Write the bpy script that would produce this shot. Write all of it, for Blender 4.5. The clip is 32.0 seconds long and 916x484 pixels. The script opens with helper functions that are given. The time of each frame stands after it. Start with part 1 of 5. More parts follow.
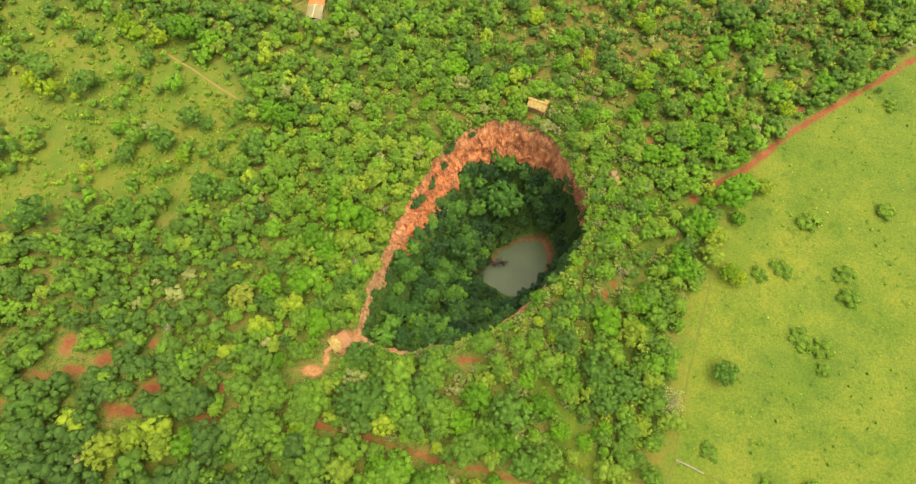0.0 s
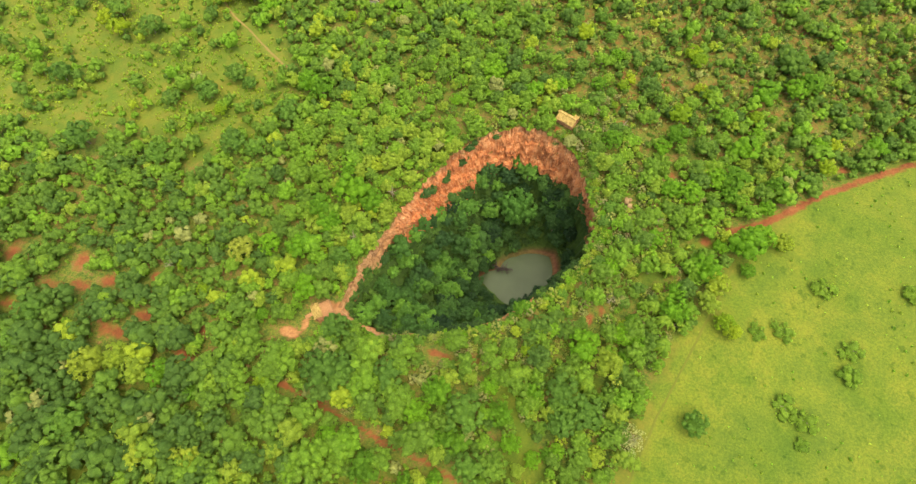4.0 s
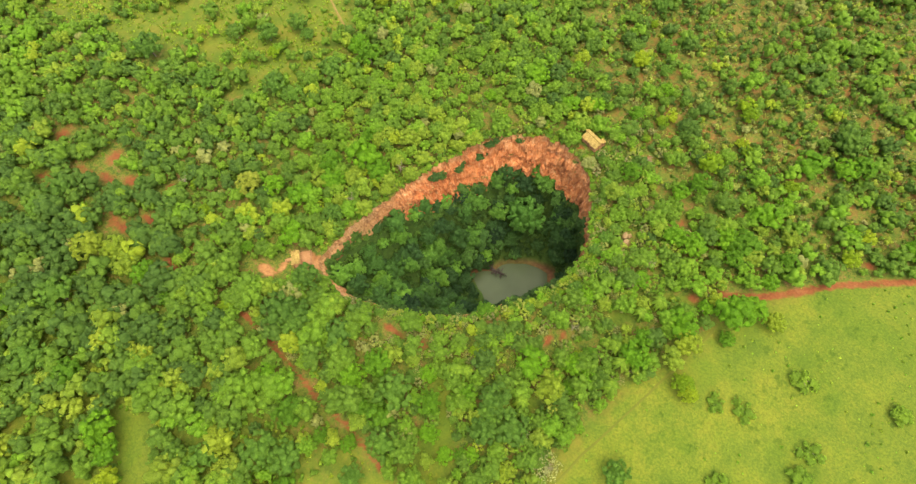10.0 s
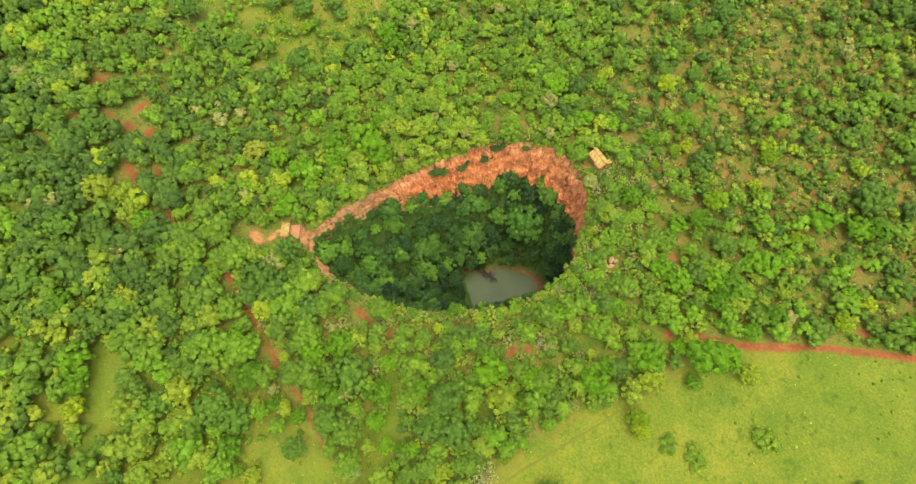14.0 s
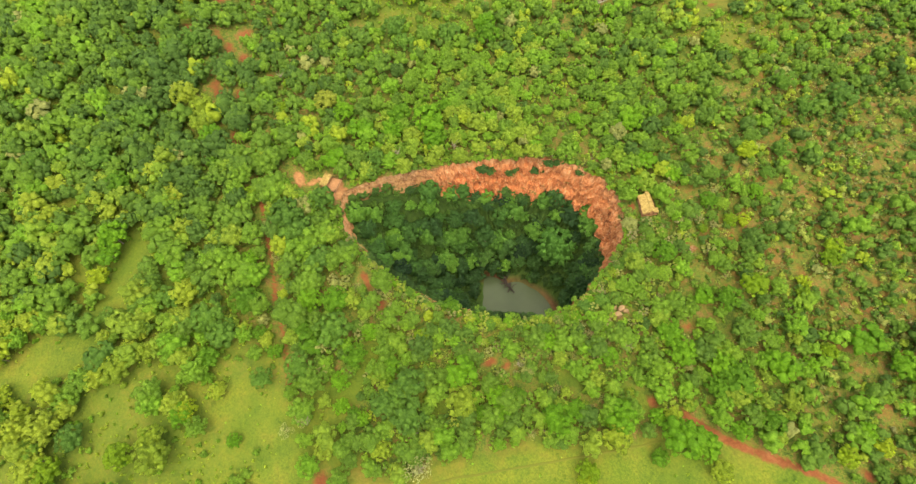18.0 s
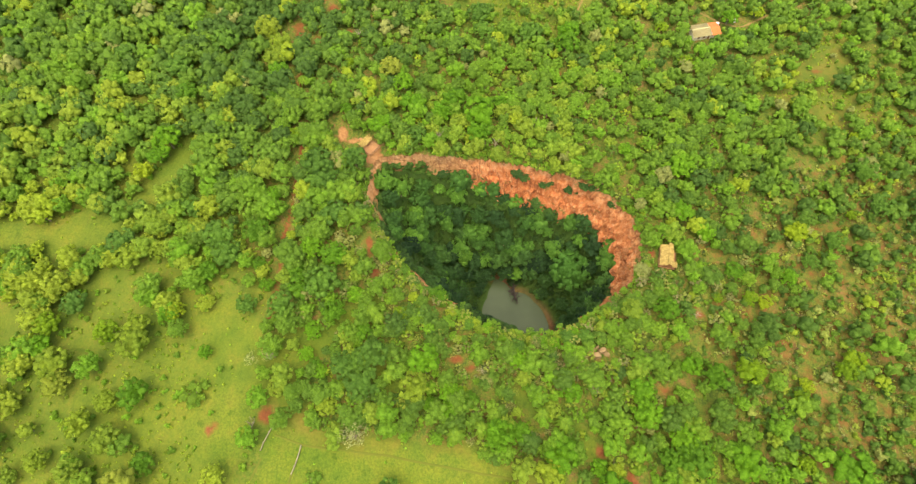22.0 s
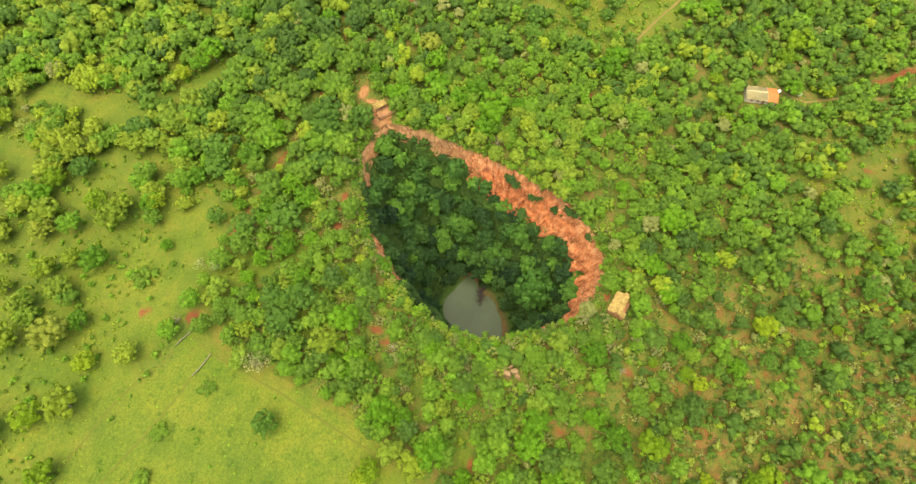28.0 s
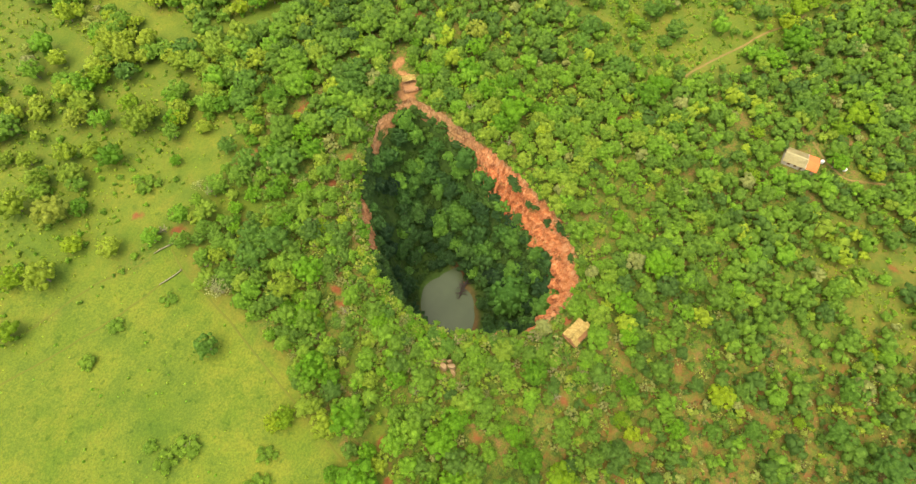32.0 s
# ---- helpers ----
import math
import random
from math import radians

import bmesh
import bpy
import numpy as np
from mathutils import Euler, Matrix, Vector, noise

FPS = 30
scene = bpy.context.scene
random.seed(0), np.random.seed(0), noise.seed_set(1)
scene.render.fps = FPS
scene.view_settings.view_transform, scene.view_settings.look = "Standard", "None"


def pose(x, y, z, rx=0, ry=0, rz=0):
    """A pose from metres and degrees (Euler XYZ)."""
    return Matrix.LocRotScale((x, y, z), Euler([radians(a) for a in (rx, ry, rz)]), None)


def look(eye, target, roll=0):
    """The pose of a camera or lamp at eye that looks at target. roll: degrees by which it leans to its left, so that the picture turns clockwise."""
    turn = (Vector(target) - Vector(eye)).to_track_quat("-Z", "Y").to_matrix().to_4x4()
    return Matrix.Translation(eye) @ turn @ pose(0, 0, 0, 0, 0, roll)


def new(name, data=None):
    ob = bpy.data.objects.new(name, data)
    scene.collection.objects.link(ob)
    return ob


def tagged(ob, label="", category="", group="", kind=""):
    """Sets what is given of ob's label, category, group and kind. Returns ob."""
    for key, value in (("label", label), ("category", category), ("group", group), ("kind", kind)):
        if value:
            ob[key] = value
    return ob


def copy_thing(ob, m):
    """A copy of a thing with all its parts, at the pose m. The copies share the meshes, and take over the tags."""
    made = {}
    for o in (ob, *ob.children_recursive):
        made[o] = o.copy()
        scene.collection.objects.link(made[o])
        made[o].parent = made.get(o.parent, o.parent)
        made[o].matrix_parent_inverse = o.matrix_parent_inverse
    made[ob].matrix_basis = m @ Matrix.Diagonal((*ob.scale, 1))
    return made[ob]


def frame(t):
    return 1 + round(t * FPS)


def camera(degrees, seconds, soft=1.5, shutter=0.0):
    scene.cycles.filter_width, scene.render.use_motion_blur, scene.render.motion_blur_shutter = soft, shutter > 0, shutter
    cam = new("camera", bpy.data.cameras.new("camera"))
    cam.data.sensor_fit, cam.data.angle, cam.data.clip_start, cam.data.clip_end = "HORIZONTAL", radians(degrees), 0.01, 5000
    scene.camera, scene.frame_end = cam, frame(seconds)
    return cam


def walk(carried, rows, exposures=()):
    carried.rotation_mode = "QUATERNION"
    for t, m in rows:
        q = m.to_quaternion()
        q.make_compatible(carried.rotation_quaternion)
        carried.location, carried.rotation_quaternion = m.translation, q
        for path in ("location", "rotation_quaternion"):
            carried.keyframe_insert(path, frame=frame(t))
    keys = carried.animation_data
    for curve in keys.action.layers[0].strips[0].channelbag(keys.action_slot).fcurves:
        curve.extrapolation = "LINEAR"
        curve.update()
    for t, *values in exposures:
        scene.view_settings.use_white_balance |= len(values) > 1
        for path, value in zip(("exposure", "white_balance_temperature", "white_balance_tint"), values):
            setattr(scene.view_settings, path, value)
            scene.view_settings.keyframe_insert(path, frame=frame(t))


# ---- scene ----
cam = camera(82.74, 32.0, soft=1.3)
# seconds, eye, yaw (to the left of north), pitch, roll
PATH = [
    (0, 57.14, -98.73, 190.77, 9.38, -66.12, -4.92),
    (0.5, 59.98, -98.63, 190.66, 10.84, -66.07, -5.18),
    (1, 62.76, -98.58, 190.49, 12.36, -65.98, -5.38),
    (1.5, 65.47, -98.61, 190.31, 14.06, -65.82, -5.52),
    (2, 68.09, -98.70, 190.16, 15.91, -65.63, -5.64),
    (2.5, 70.59, -98.68, 189.99, 17.73, -65.46, -5.70),
    (3, 72.95, -98.49, 189.83, 19.39, -65.35, -5.66),
    (3.5, 75.22, -98.24, 189.74, 20.95, -65.27, -5.53),
    (5.5, 84.94, -96.47, 189.49, 25.20, -65.06, -5.32),
    (6, 87.40, -95.56, 189.38, 26.46, -65.12, -5.38),
    (6.5, 89.97, -94.62, 189.27, 27.88, -65.12, -5.49),
    (7, 92.57, -93.68, 189.18, 29.38, -65.10, -5.60),
    (7.5, 95.08, -92.74, 189.07, 30.89, -65.09, -5.61),
    (8, 97.40, -91.85, 188.95, 32.33, -65.05, -5.44),
    (8.5, 99.55, -91.05, 188.83, 33.62, -64.99, -5.16),
    (9, 101.60, -90.30, 188.74, 34.83, -64.94, -4.85),
    (9.5, 103.67, -89.45, 188.66, 36.27, -64.88, -4.60),
    (10, 105.89, -88.38, 188.62, 38.20, -64.81, -4.49),
    (10.5, 108.20, -87.04, 188.62, 40.30, -64.74, -4.48),
    (11, 110.40, -85.52, 188.67, 42.12, -64.72, -4.48),
    (11.5, 112.46, -83.84, 188.76, 43.51, -64.75, -4.49),
    (12, 114.49, -81.99, 188.87, 44.48, -64.82, -4.58),
    (12.5, 116.46, -80.00, 188.97, 45.23, -64.90, -4.69),
    (13, 118.34, -77.92, 189.07, 46.14, -64.97, -4.75),
    (13.5, 120.17, -75.82, 189.17, 47.28, -65.01, -4.79),
    (15.5, 127.05, -66.67, 189.64, 54.41, -65.25, -5.08),
    (16, 128.65, -64.60, 189.60, 56.91, -65.19, -5.01),
    (16.5, 130.35, -62.73, 189.42, 59.50, -65.04, -4.78),
    (17, 132.11, -60.96, 189.11, 62.20, -64.84, -4.55),
    (17.5, 133.81, -58.96, 188.81, 64.96, -64.69, -4.42),
    (18, 135.31, -56.56, 188.68, 67.78, -64.63, -4.29),
    (18.5, 136.54, -53.88, 188.74, 70.68, -64.65, -4.13),
    (19, 137.47, -51.06, 188.89, 73.54, -64.75, -3.96),
    (19.5, 138.21, -48.24, 189.00, 76.10, -64.88, -3.80),
    (20, 138.88, -45.52, 189.08, 78.16, -64.99, -3.62),
    (20.5, 139.58, -42.79, 189.14, 79.95, -65.08, -3.41),
    (21, 140.33, -39.88, 189.14, 81.75, -65.13, -3.30),
    (21.5, 141.12, -36.78, 189.01, 83.63, -65.13, -3.34),
    (22, 141.93, -33.48, 188.79, 85.56, -65.07, -3.45),
    (22.5, 142.72, -30.01, 188.52, 87.52, -64.99, -3.54),
    (23, 143.39, -26.37, 188.25, 89.40, -64.92, -3.59),
    (23.5, 143.93, -22.71, 188.00, 91.10, -64.89, -3.58),
    (24, 144.41, -19.15, 187.75, 92.66, -64.87, -3.47),
    (24.5, 144.87, -15.77, 187.53, 94.19, -64.83, -3.30),
    (25, 145.26, -12.45, 187.37, 95.66, -64.80, -3.03),
    (25.5, 145.52, -9.05, 187.25, 97.11, -64.79, -2.73),
    (27.5, 144.48, 6.33, 187.24, 103.22, -65.03, -2.31),
    (28, 143.95, 10.62, 187.15, 104.79, -65.03, -2.44),
    (28.5, 143.31, 14.86, 187.03, 106.38, -65.04, -2.54),
    (29, 142.49, 18.85, 186.81, 107.97, -65.07, -2.56),
    (29.5, 141.50, 22.56, 186.45, 109.56, -65.13, -2.42),
    (30, 140.40, 26.22, 186.04, 111.30, -65.17, -2.20),
    (30.5, 139.29, 29.88, 185.69, 113.32, -65.18, -1.96),
    (31, 138.15, 33.32, 185.45, 115.45, -65.19, -1.64),
    (31.5, 136.86, 36.39, 185.32, 117.49, -65.27, -1.22),
    (32, 135.39, 39.21, 185.24, 119.44, -65.41, -0.78),
]
walk(cam, [(t, pose(x, y, z, 90 + pitch, 0, yaw) @ pose(0, 0, 0, 0, 0, roll)) for t, x, y, z, yaw, pitch, roll in PATH],
     exposures=[(0.0, 1.74, 7650, 3), (32.0, 1.74, 7650, 3)])

# ---- world and sun: a bright, thinly clouded sky ----
SUN_EL, SUN_AZ = 76.0, 110.0      # degrees; azimuth clockwise from north
world = bpy.data.worlds.new("sky")
scene.world = world
world.use_nodes = True
wn = world.node_tree.nodes
sky = wn.new("ShaderNodeTexSky")
sky.sky_type = "NISHITA"
sky.sun_disc = False
sky.sun_elevation, sky.sun_rotation = radians(SUN_EL), radians(SUN_AZ)
sky.air_density, sky.dust_density = 1.0, 4.0
wn["Background"].inputs["Strength"].default_value = 0.15
world.node_tree.links.new(sky.outputs["Color"], wn["Background"].inputs["Color"])
lamp = bpy.data.lights.new("sun", "SUN")
lamp.energy, lamp.angle, lamp.color = 1.3, radians(85), (1.0, 0.93, 0.8)
sun = new("sun", lamp)
sd = Vector((math.sin(radians(SUN_AZ)) * math.cos(radians(SUN_EL)), math.cos(radians(SUN_AZ)) * math.cos(radians(SUN_EL)), math.sin(radians(SUN_EL))))
sun.matrix_world = look(sd * 400, (0, 0, 0))

rng = np.random.default_rng(7)
PI2 = 2 * math.pi


# ---- materials ----
class Nodes:
    """A short hand for building one material."""

    def __init__(self, name, rough=0.9):
        self.m = bpy.data.materials.new(name)
        self.m.use_nodes = True
        self.t = self.m.node_tree
        self.b = self.t.nodes["Principled BSDF"]
        self.b.inputs["Roughness"].default_value = rough
        self.b.inputs["Specular IOR Level"].default_value = 0.2

    def add(self, kind, **given):
        n = self.t.nodes.new("ShaderNode" + kind)
        for k, v in given.items():
            if k in n.inputs:
                n.inputs[k].default_value = v
            else:
                setattr(n, k, v)
        return n

    def link(self, a, b):
        self.t.links.new(a, b)

    def coords(self, scale=1.0, obj=False):
        c = self.add("TexCoord").outputs["Object"]
        if not obj:
            c = self.add("NewGeometry").outputs["Position"]
        return c

    def noise(self, scale, detail=4, rough=0.55, where=None):
        n = self.add("TexNoise", Scale=scale, Detail=detail, Roughness=rough)
        self.link(where or self.coords(), n.inputs["Vector"])
        return n.outputs["Fac"]

    def ramp(self, fac, stops):
        n = self.add("ValToRGB")
        e = n.color_ramp.elements
        while len(e) < len(stops):
            e.new(0.5)
        for item, (p, c) in zip(e, stops):
            item.position, item.color = p, (*c, 1)
        self.link(fac, n.inputs["Fac"])
        return n.outputs["Color"]

    def mix(self, fac, a, b, mode="MIX"):
        n = self.add("Mix", data_type="RGBA", blend_type=mode)
        for v, s in ((fac, n.inputs[0]), (a, n.inputs[6]), (b, n.inputs[7])):
            if isinstance(v, (int, float)):
                s.default_value = v
            elif isinstance(v, tuple):
                s.default_value = (*v, 1)
            else:
                self.link(v, s)
        return n.outputs[2]

    def math(self, op, a, b=0.0):
        n = self.add("Math", operation=op)
        for v, s in ((a, n.inputs[0]), (b, n.inputs[1])):
            if isinstance(v, (int, float)):
                s.default_value = v
            else:
                self.link(v, s)
        return n.outputs[0]

    def color(self, c):
        if isinstance(c, tuple):
            self.b.inputs["Base Color"].default_value = (*c, 1)
        else:
            self.link(c, self.b.inputs["Base Color"])
        return self

    def bump(self, fac, strength=0.5, distance=0.3):
        n = self.add("Bump", Strength=strength, Distance=distance)
        self.link(fac, n.inputs["Height"])
        self.link(n.outputs["Normal"], self.b.inputs["Normal"])
        return self


def attr(n, name):
    return n.add("Attribute", attribute_name=name).outputs["Fac"]


# the lowest stop is a shade colour, for the growth between the pit's crowns
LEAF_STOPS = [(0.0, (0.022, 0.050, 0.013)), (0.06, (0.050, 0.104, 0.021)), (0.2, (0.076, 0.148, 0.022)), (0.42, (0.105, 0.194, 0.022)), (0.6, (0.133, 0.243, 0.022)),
              (0.72, (0.140, 0.284, 0.020)), (0.80, (0.176, 0.264, 0.027)), (0.88, (0.238, 0.308, 0.029)), (0.95, (0.238, 0.324, 0.022)), (1.0, (0.225, 0.222, 0.095))]
# pit greens in a shaded and a lit version: the pit's light is painted in
PIT_SHADE = [(0.0, (0.015, 0.040, 0.015)), (0.35, (0.024, 0.062, 0.019)), (0.7, (0.040, 0.098, 0.024)), (1.0, (0.068, 0.150, 0.030))]
PIT_LIT = [(0.0, (0.034, 0.086, 0.020)), (0.4, (0.060, 0.146, 0.026)), (1.0, (0.116, 0.250, 0.030))]
BRIGHT = [(0.0, (0.074, 0.168, 0.010)), (0.5, (0.098, 0.228, 0.010)), (1.0, (0.126, 0.270, 0.012))]
YELLOW = [(0.0, (0.121, 0.215, 0.009)), (0.6, (0.168, 0.268, 0.011)), (1.0, (0.231, 0.304, 0.015))]
MIDDLE = [(0.0, (0.070, 0.148, 0.020)), (1.0, (0.102, 0.206, 0.022))]
DARK = [(0.0, (0.084, 0.164, 0.022)), (1.0, (0.110, 0.204, 0.024))]
OLIVE = [(0.0, (0.160, 0.236, 0.022)), (0.6, (0.200, 0.276, 0.020)), (1.0, (0.232, 0.268, 0.034))]
DULL = [(0.0, (0.108, 0.196, 0.017)), (1.0, (0.140, 0.230, 0.019))]
PALE = [(0.0, (0.24, 0.26, 0.10)), (1.0, (0.33, 0.34, 0.15))]


def leaf_material(name, stops, single):
    n = Nodes(name, 0.7)
    fac = n.add("ObjectInfo").outputs["Random"] if single else attr(n, "tint")
    base = n.ramp(fac, stops)
    var = n.ramp(attr(n, "leafvar"), [(0.0, (0.74, 0.77, 0.72)), (0.5, (1.0, 1.0, 1.0)), (1.0, (1.30, 1.27, 1.15))])
    c = n.mix(1.0, base, var, "MULTIPLY")
    clump = n.noise(1.6, 8, 0.8)
    c = n.mix(1.0, c, n.ramp(clump, [(0.34, (0.68, 0.71, 0.66)), (0.5, (1, 1, 1)), (0.64, (1.28, 1.26, 1.15))]), "MULTIPLY")
    n.color(c)
    n.bump(clump, 0.9, 0.6)
    glow = n.add("BsdfTranslucent")
    n.link(c, glow.inputs["Color"])
    both = n.add("MixShader", Fac=0.36)
    n.link(n.b.outputs[0], both.inputs[1])
    n.link(glow.outputs[0], both.inputs[2])
    n.link(both.outputs[0], n.t.nodes["Material Output"].inputs["Surface"])
    return n.m


M_LEAF = leaf_material("foliage_wood", LEAF_STOPS, False)
M_PIT = leaf_material("foliage_pit", PIT_SHADE, True)
M_PIT_LIT = leaf_material("foliage_pit_fresh", PIT_LIT, True)


def plain(name, dark, light, scale, rough=0.9, bump=0.3):
    n = Nodes(name, rough)
    f = n.noise(scale, 6, 0.6)
    g = n.noise(scale * 0.15, 3)
    n.color(n.ramp(n.math("ADD", n.math("MULTIPLY", f, 0.6), n.math("MULTIPLY", g, 0.4)), [(0.3, dark), (0.7, light)]))
    n.bump(f, bump, 0.1)
    return n.m


M_BARK = plain("bark", (0.10, 0.075, 0.05), (0.30, 0.24, 0.17), 3.0)
M_DEAD = plain("dead_wood", (0.16, 0.135, 0.085), (0.29, 0.25, 0.17), 4.0)
M_WOOD = plain("weathered_planks", (0.085, 0.042, 0.02), (0.20, 0.11, 0.055), 2.5)


def thatch_material():
    """Straw: fine stripes down the slope and darker, damp patches."""
    n = Nodes("thatch", 0.95)
    c = n.coords(obj=True)
    st = n.add("Mapping", Scale=(5.0, 0.6, 0.6))
    n.link(c, st.inputs["Vector"])
    straw, damp = n.noise(1.0, 5, 0.7, st.outputs["Vector"]), n.noise(0.8, 4, 0.6)
    n.color(n.ramp(n.math("ADD", n.math("MULTIPLY", straw, 0.65), n.math("MULTIPLY", damp, 0.35)),
                   [(0.34, (0.09, 0.058, 0.016)), (0.47, (0.21, 0.145, 0.042)), (0.60, (0.34, 0.245, 0.082))]))
    n.bump(straw, 0.7, 0.1)
    return n.m


M_THATCH = thatch_material()
M_ROCK = plain("pale_rock", (0.10, 0.066, 0.032), (0.28, 0.185, 0.088), 1.2)
M_ROOF = plain("cement_roof", (0.36, 0.31, 0.15), (0.50, 0.44, 0.24), 1.5)
M_TILE = plain("clay_tiles", (0.34, 0.09, 0.03), (0.50, 0.16, 0.05), 2.0)
M_DECK = plain("sun_bleached_planks", (0.20, 0.095, 0.042), (0.34, 0.18, 0.085), 2.0)
M_WHITE = plain("white_plastic", (0.62, 0.61, 0.58), (0.76, 0.75, 0.72), 1.0, 0.5, 0.05)
M_PLASTER = plain("plaster", (0.35, 0.31, 0.24), (0.5, 0.46, 0.38), 2.0)


def ground_material():
    """Grass, bare red soil and dry litter, laid out by two masks on the sheet: bare soil and open pasture."""
    n = Nodes("ground", 0.95)
    fine, mid, big = n.noise(0.9, 6, 0.65), n.noise(0.12, 5, 0.6), n.noise(0.02, 4, 0.55)
    pasture = n.ramp(n.math("ADD", n.math("MULTIPLY", fine, 0.3), n.math("MULTIPLY", n.math("ADD", mid, big), 0.35)),
                     [(0.38, (0.052, 0.086, 0.009)), (0.5, (0.081, 0.110, 0.011)), (0.62, (0.116, 0.126, 0.014))])
    tuft = n.ramp(n.noise(0.30, 3, 0.55), [(0.60, (1, 1, 1)), (0.68, (0.62, 0.74, 0.6))])
    wide = n.ramp(n.noise(0.045, 3, 0.5), [(0.40, (1.07, 1.05, 1.0)), (0.5, (1, 1, 1)), (0.60, (0.85, 0.94, 0.82))])
    blade = n.ramp(n.noise(1.3, 7, 0.78), [(0.41, (0.76, 0.84, 0.76)), (0.5, (1, 1, 1)), (0.59, (1.22, 1.18, 1.08))])
    pasture = n.mix(1.0, n.mix(1.0, n.mix(1.0, pasture, tuft, "MULTIPLY"), wide, "MULTIPLY"), blade, "MULTIPLY")
    spot = n.noise(0.55, 6, 0.72)
    litter = n.ramp(n.math("ADD", n.math("MULTIPLY", spot, 0.7), n.math("MULTIPLY", mid, 0.3)),
                    [(0.40, (0.030, 0.054, 0.008)), (0.46, (0.056, 0.090, 0.011)), (0.51, (0.086, 0.104, 0.014)), (0.56, (0.106, 0.086, 0.022)), (0.62, (0.150, 0.088, 0.034))])
    speck = n.ramp(n.noise(1.9, 6, 0.8), [(0.40, (0.62, 0.67, 0.6)), (0.5, (1, 1, 1)), (0.60, (1.36, 1.3, 1.2))])
    litter = n.mix(1.0, litter, speck, "MULTIPLY")
    earth = n.ramp(n.math("ADD", n.math("MULTIPLY", fine, 0.5), n.math("MULTIPLY", mid, 0.5)),
                   [(0.36, (0.095, 0.028, 0.010)), (0.5, (0.150, 0.048, 0.017)), (0.64, (0.190, 0.074, 0.029))])
    pale = n.ramp(fine, [(0.3, (0.18, 0.078, 0.030)), (0.7, (0.32, 0.168, 0.072))])
    c = n.mix(attr(n, "pasture"), litter, pasture)
    dry = n.ramp(n.math("ADD", attr(n, "dry"), n.math("SUBTRACT", mid, 0.5)), [(0.35, (0, 0, 0)), (0.8, (1, 1, 1))])
    c = n.mix(n.math("MULTIPLY", dry, 0.8), c, n.ramp(fine, [(0.3, (0.094, 0.082, 0.011)), (0.7, (0.146, 0.112, 0.024))]))
    soil = n.math("ADD", attr(n, "soil"), n.math("MULTIPLY", n.math("SUBTRACT", n.noise(0.22, 6, 0.68), 0.5), 1.7))
    soil = n.ramp(soil, [(0.40, (0, 0, 0)), (0.86, (1, 1, 1))])
    n.color(n.mix(soil, c, n.mix(attr(n, "sand"), earth, pale)))
    n.bump(fine, 0.6, 0.5)
    return n.m


def cliff_material():
    """Red and orange sandstone with upright streaks, pale weathered blocks and a little moss."""
    n = Nodes("red_sandstone", 0.92)
    p = n.coords()
    st = n.add("Mapping", Scale=(0.5, 0.5, 0.16))
    n.link(p, st.inputs["Vector"])
    streak = n.noise(1.0, 6, 0.65, st.outputs["Vector"])
    fine = n.noise(1.1, 7, 0.78)
    c = n.ramp(n.math("ADD", n.math("MULTIPLY", streak, 0.5), n.math("MULTIPLY", fine, 0.5)),
               [(0.31, (0.10, 0.034, 0.014)), (0.40, (0.28, 0.080, 0.027)), (0.51, (0.40, 0.132, 0.046)), (0.61, (0.47, 0.205, 0.088))])
    pale = n.ramp(n.noise(0.33, 6, 0.72), [(0.56, (0, 0, 0)), (0.68, (1, 1, 1))])
    c = n.mix(n.math("MULTIPLY", pale, 0.5), c, (0.46, 0.29, 0.16))
    c = n.mix(attr(n, "tan"), c, n.ramp(fine, [(0.3, (0.17, 0.09, 0.035)), (0.7, (0.36, 0.215, 0.095))]))
    flute = n.ramp(streak, [(0.36, (0.12, 0.055, 0.024)), (0.44, (0.32, 0.155, 0.066)), (0.58, (0.44, 0.28, 0.14))])
    c = n.mix(n.math("MULTIPLY", attr(n, "cap"), 0.4), c, flute)
    crack = n.ramp(n.noise(0.22, 4, 0.6, st.outputs["Vector"]), [(0.475, (1, 1, 1)), (0.497, (0.62, 0.56, 0.54)), (0.503, (0.62, 0.56, 0.54)), (0.525, (1, 1, 1))])
    c = n.mix(1.0, c, crack, "MULTIPLY")
    chip = n.ramp(n.noise(0.75, 4, 0.6), [(0.58, (0, 0, 0)), (0.62, (1, 1, 1))])
    c = n.mix(n.math("MULTIPLY", chip, 0.26), c, (0.56, 0.36, 0.21))
    moss = n.ramp(n.math("ADD", n.noise(0.16, 5, 0.65), n.math("MULTIPLY", attr(n, "moss"), 0.35)), [(0.60, (0, 0, 0)), (0.68, (1, 1, 1))])
    c = n.mix(moss, c, n.ramp(fine, [(0.3, (0.030, 0.060, 0.010)), (0.7, (0.075, 0.115, 0.016))]))
    n.color(c)
    n.bump(fine, 0.9, 0.8)
    return n.m


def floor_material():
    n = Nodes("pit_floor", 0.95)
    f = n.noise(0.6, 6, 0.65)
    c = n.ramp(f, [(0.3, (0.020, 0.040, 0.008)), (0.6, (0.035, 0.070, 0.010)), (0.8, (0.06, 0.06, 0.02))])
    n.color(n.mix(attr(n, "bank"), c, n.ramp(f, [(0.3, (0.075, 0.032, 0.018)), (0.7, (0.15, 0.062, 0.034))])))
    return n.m


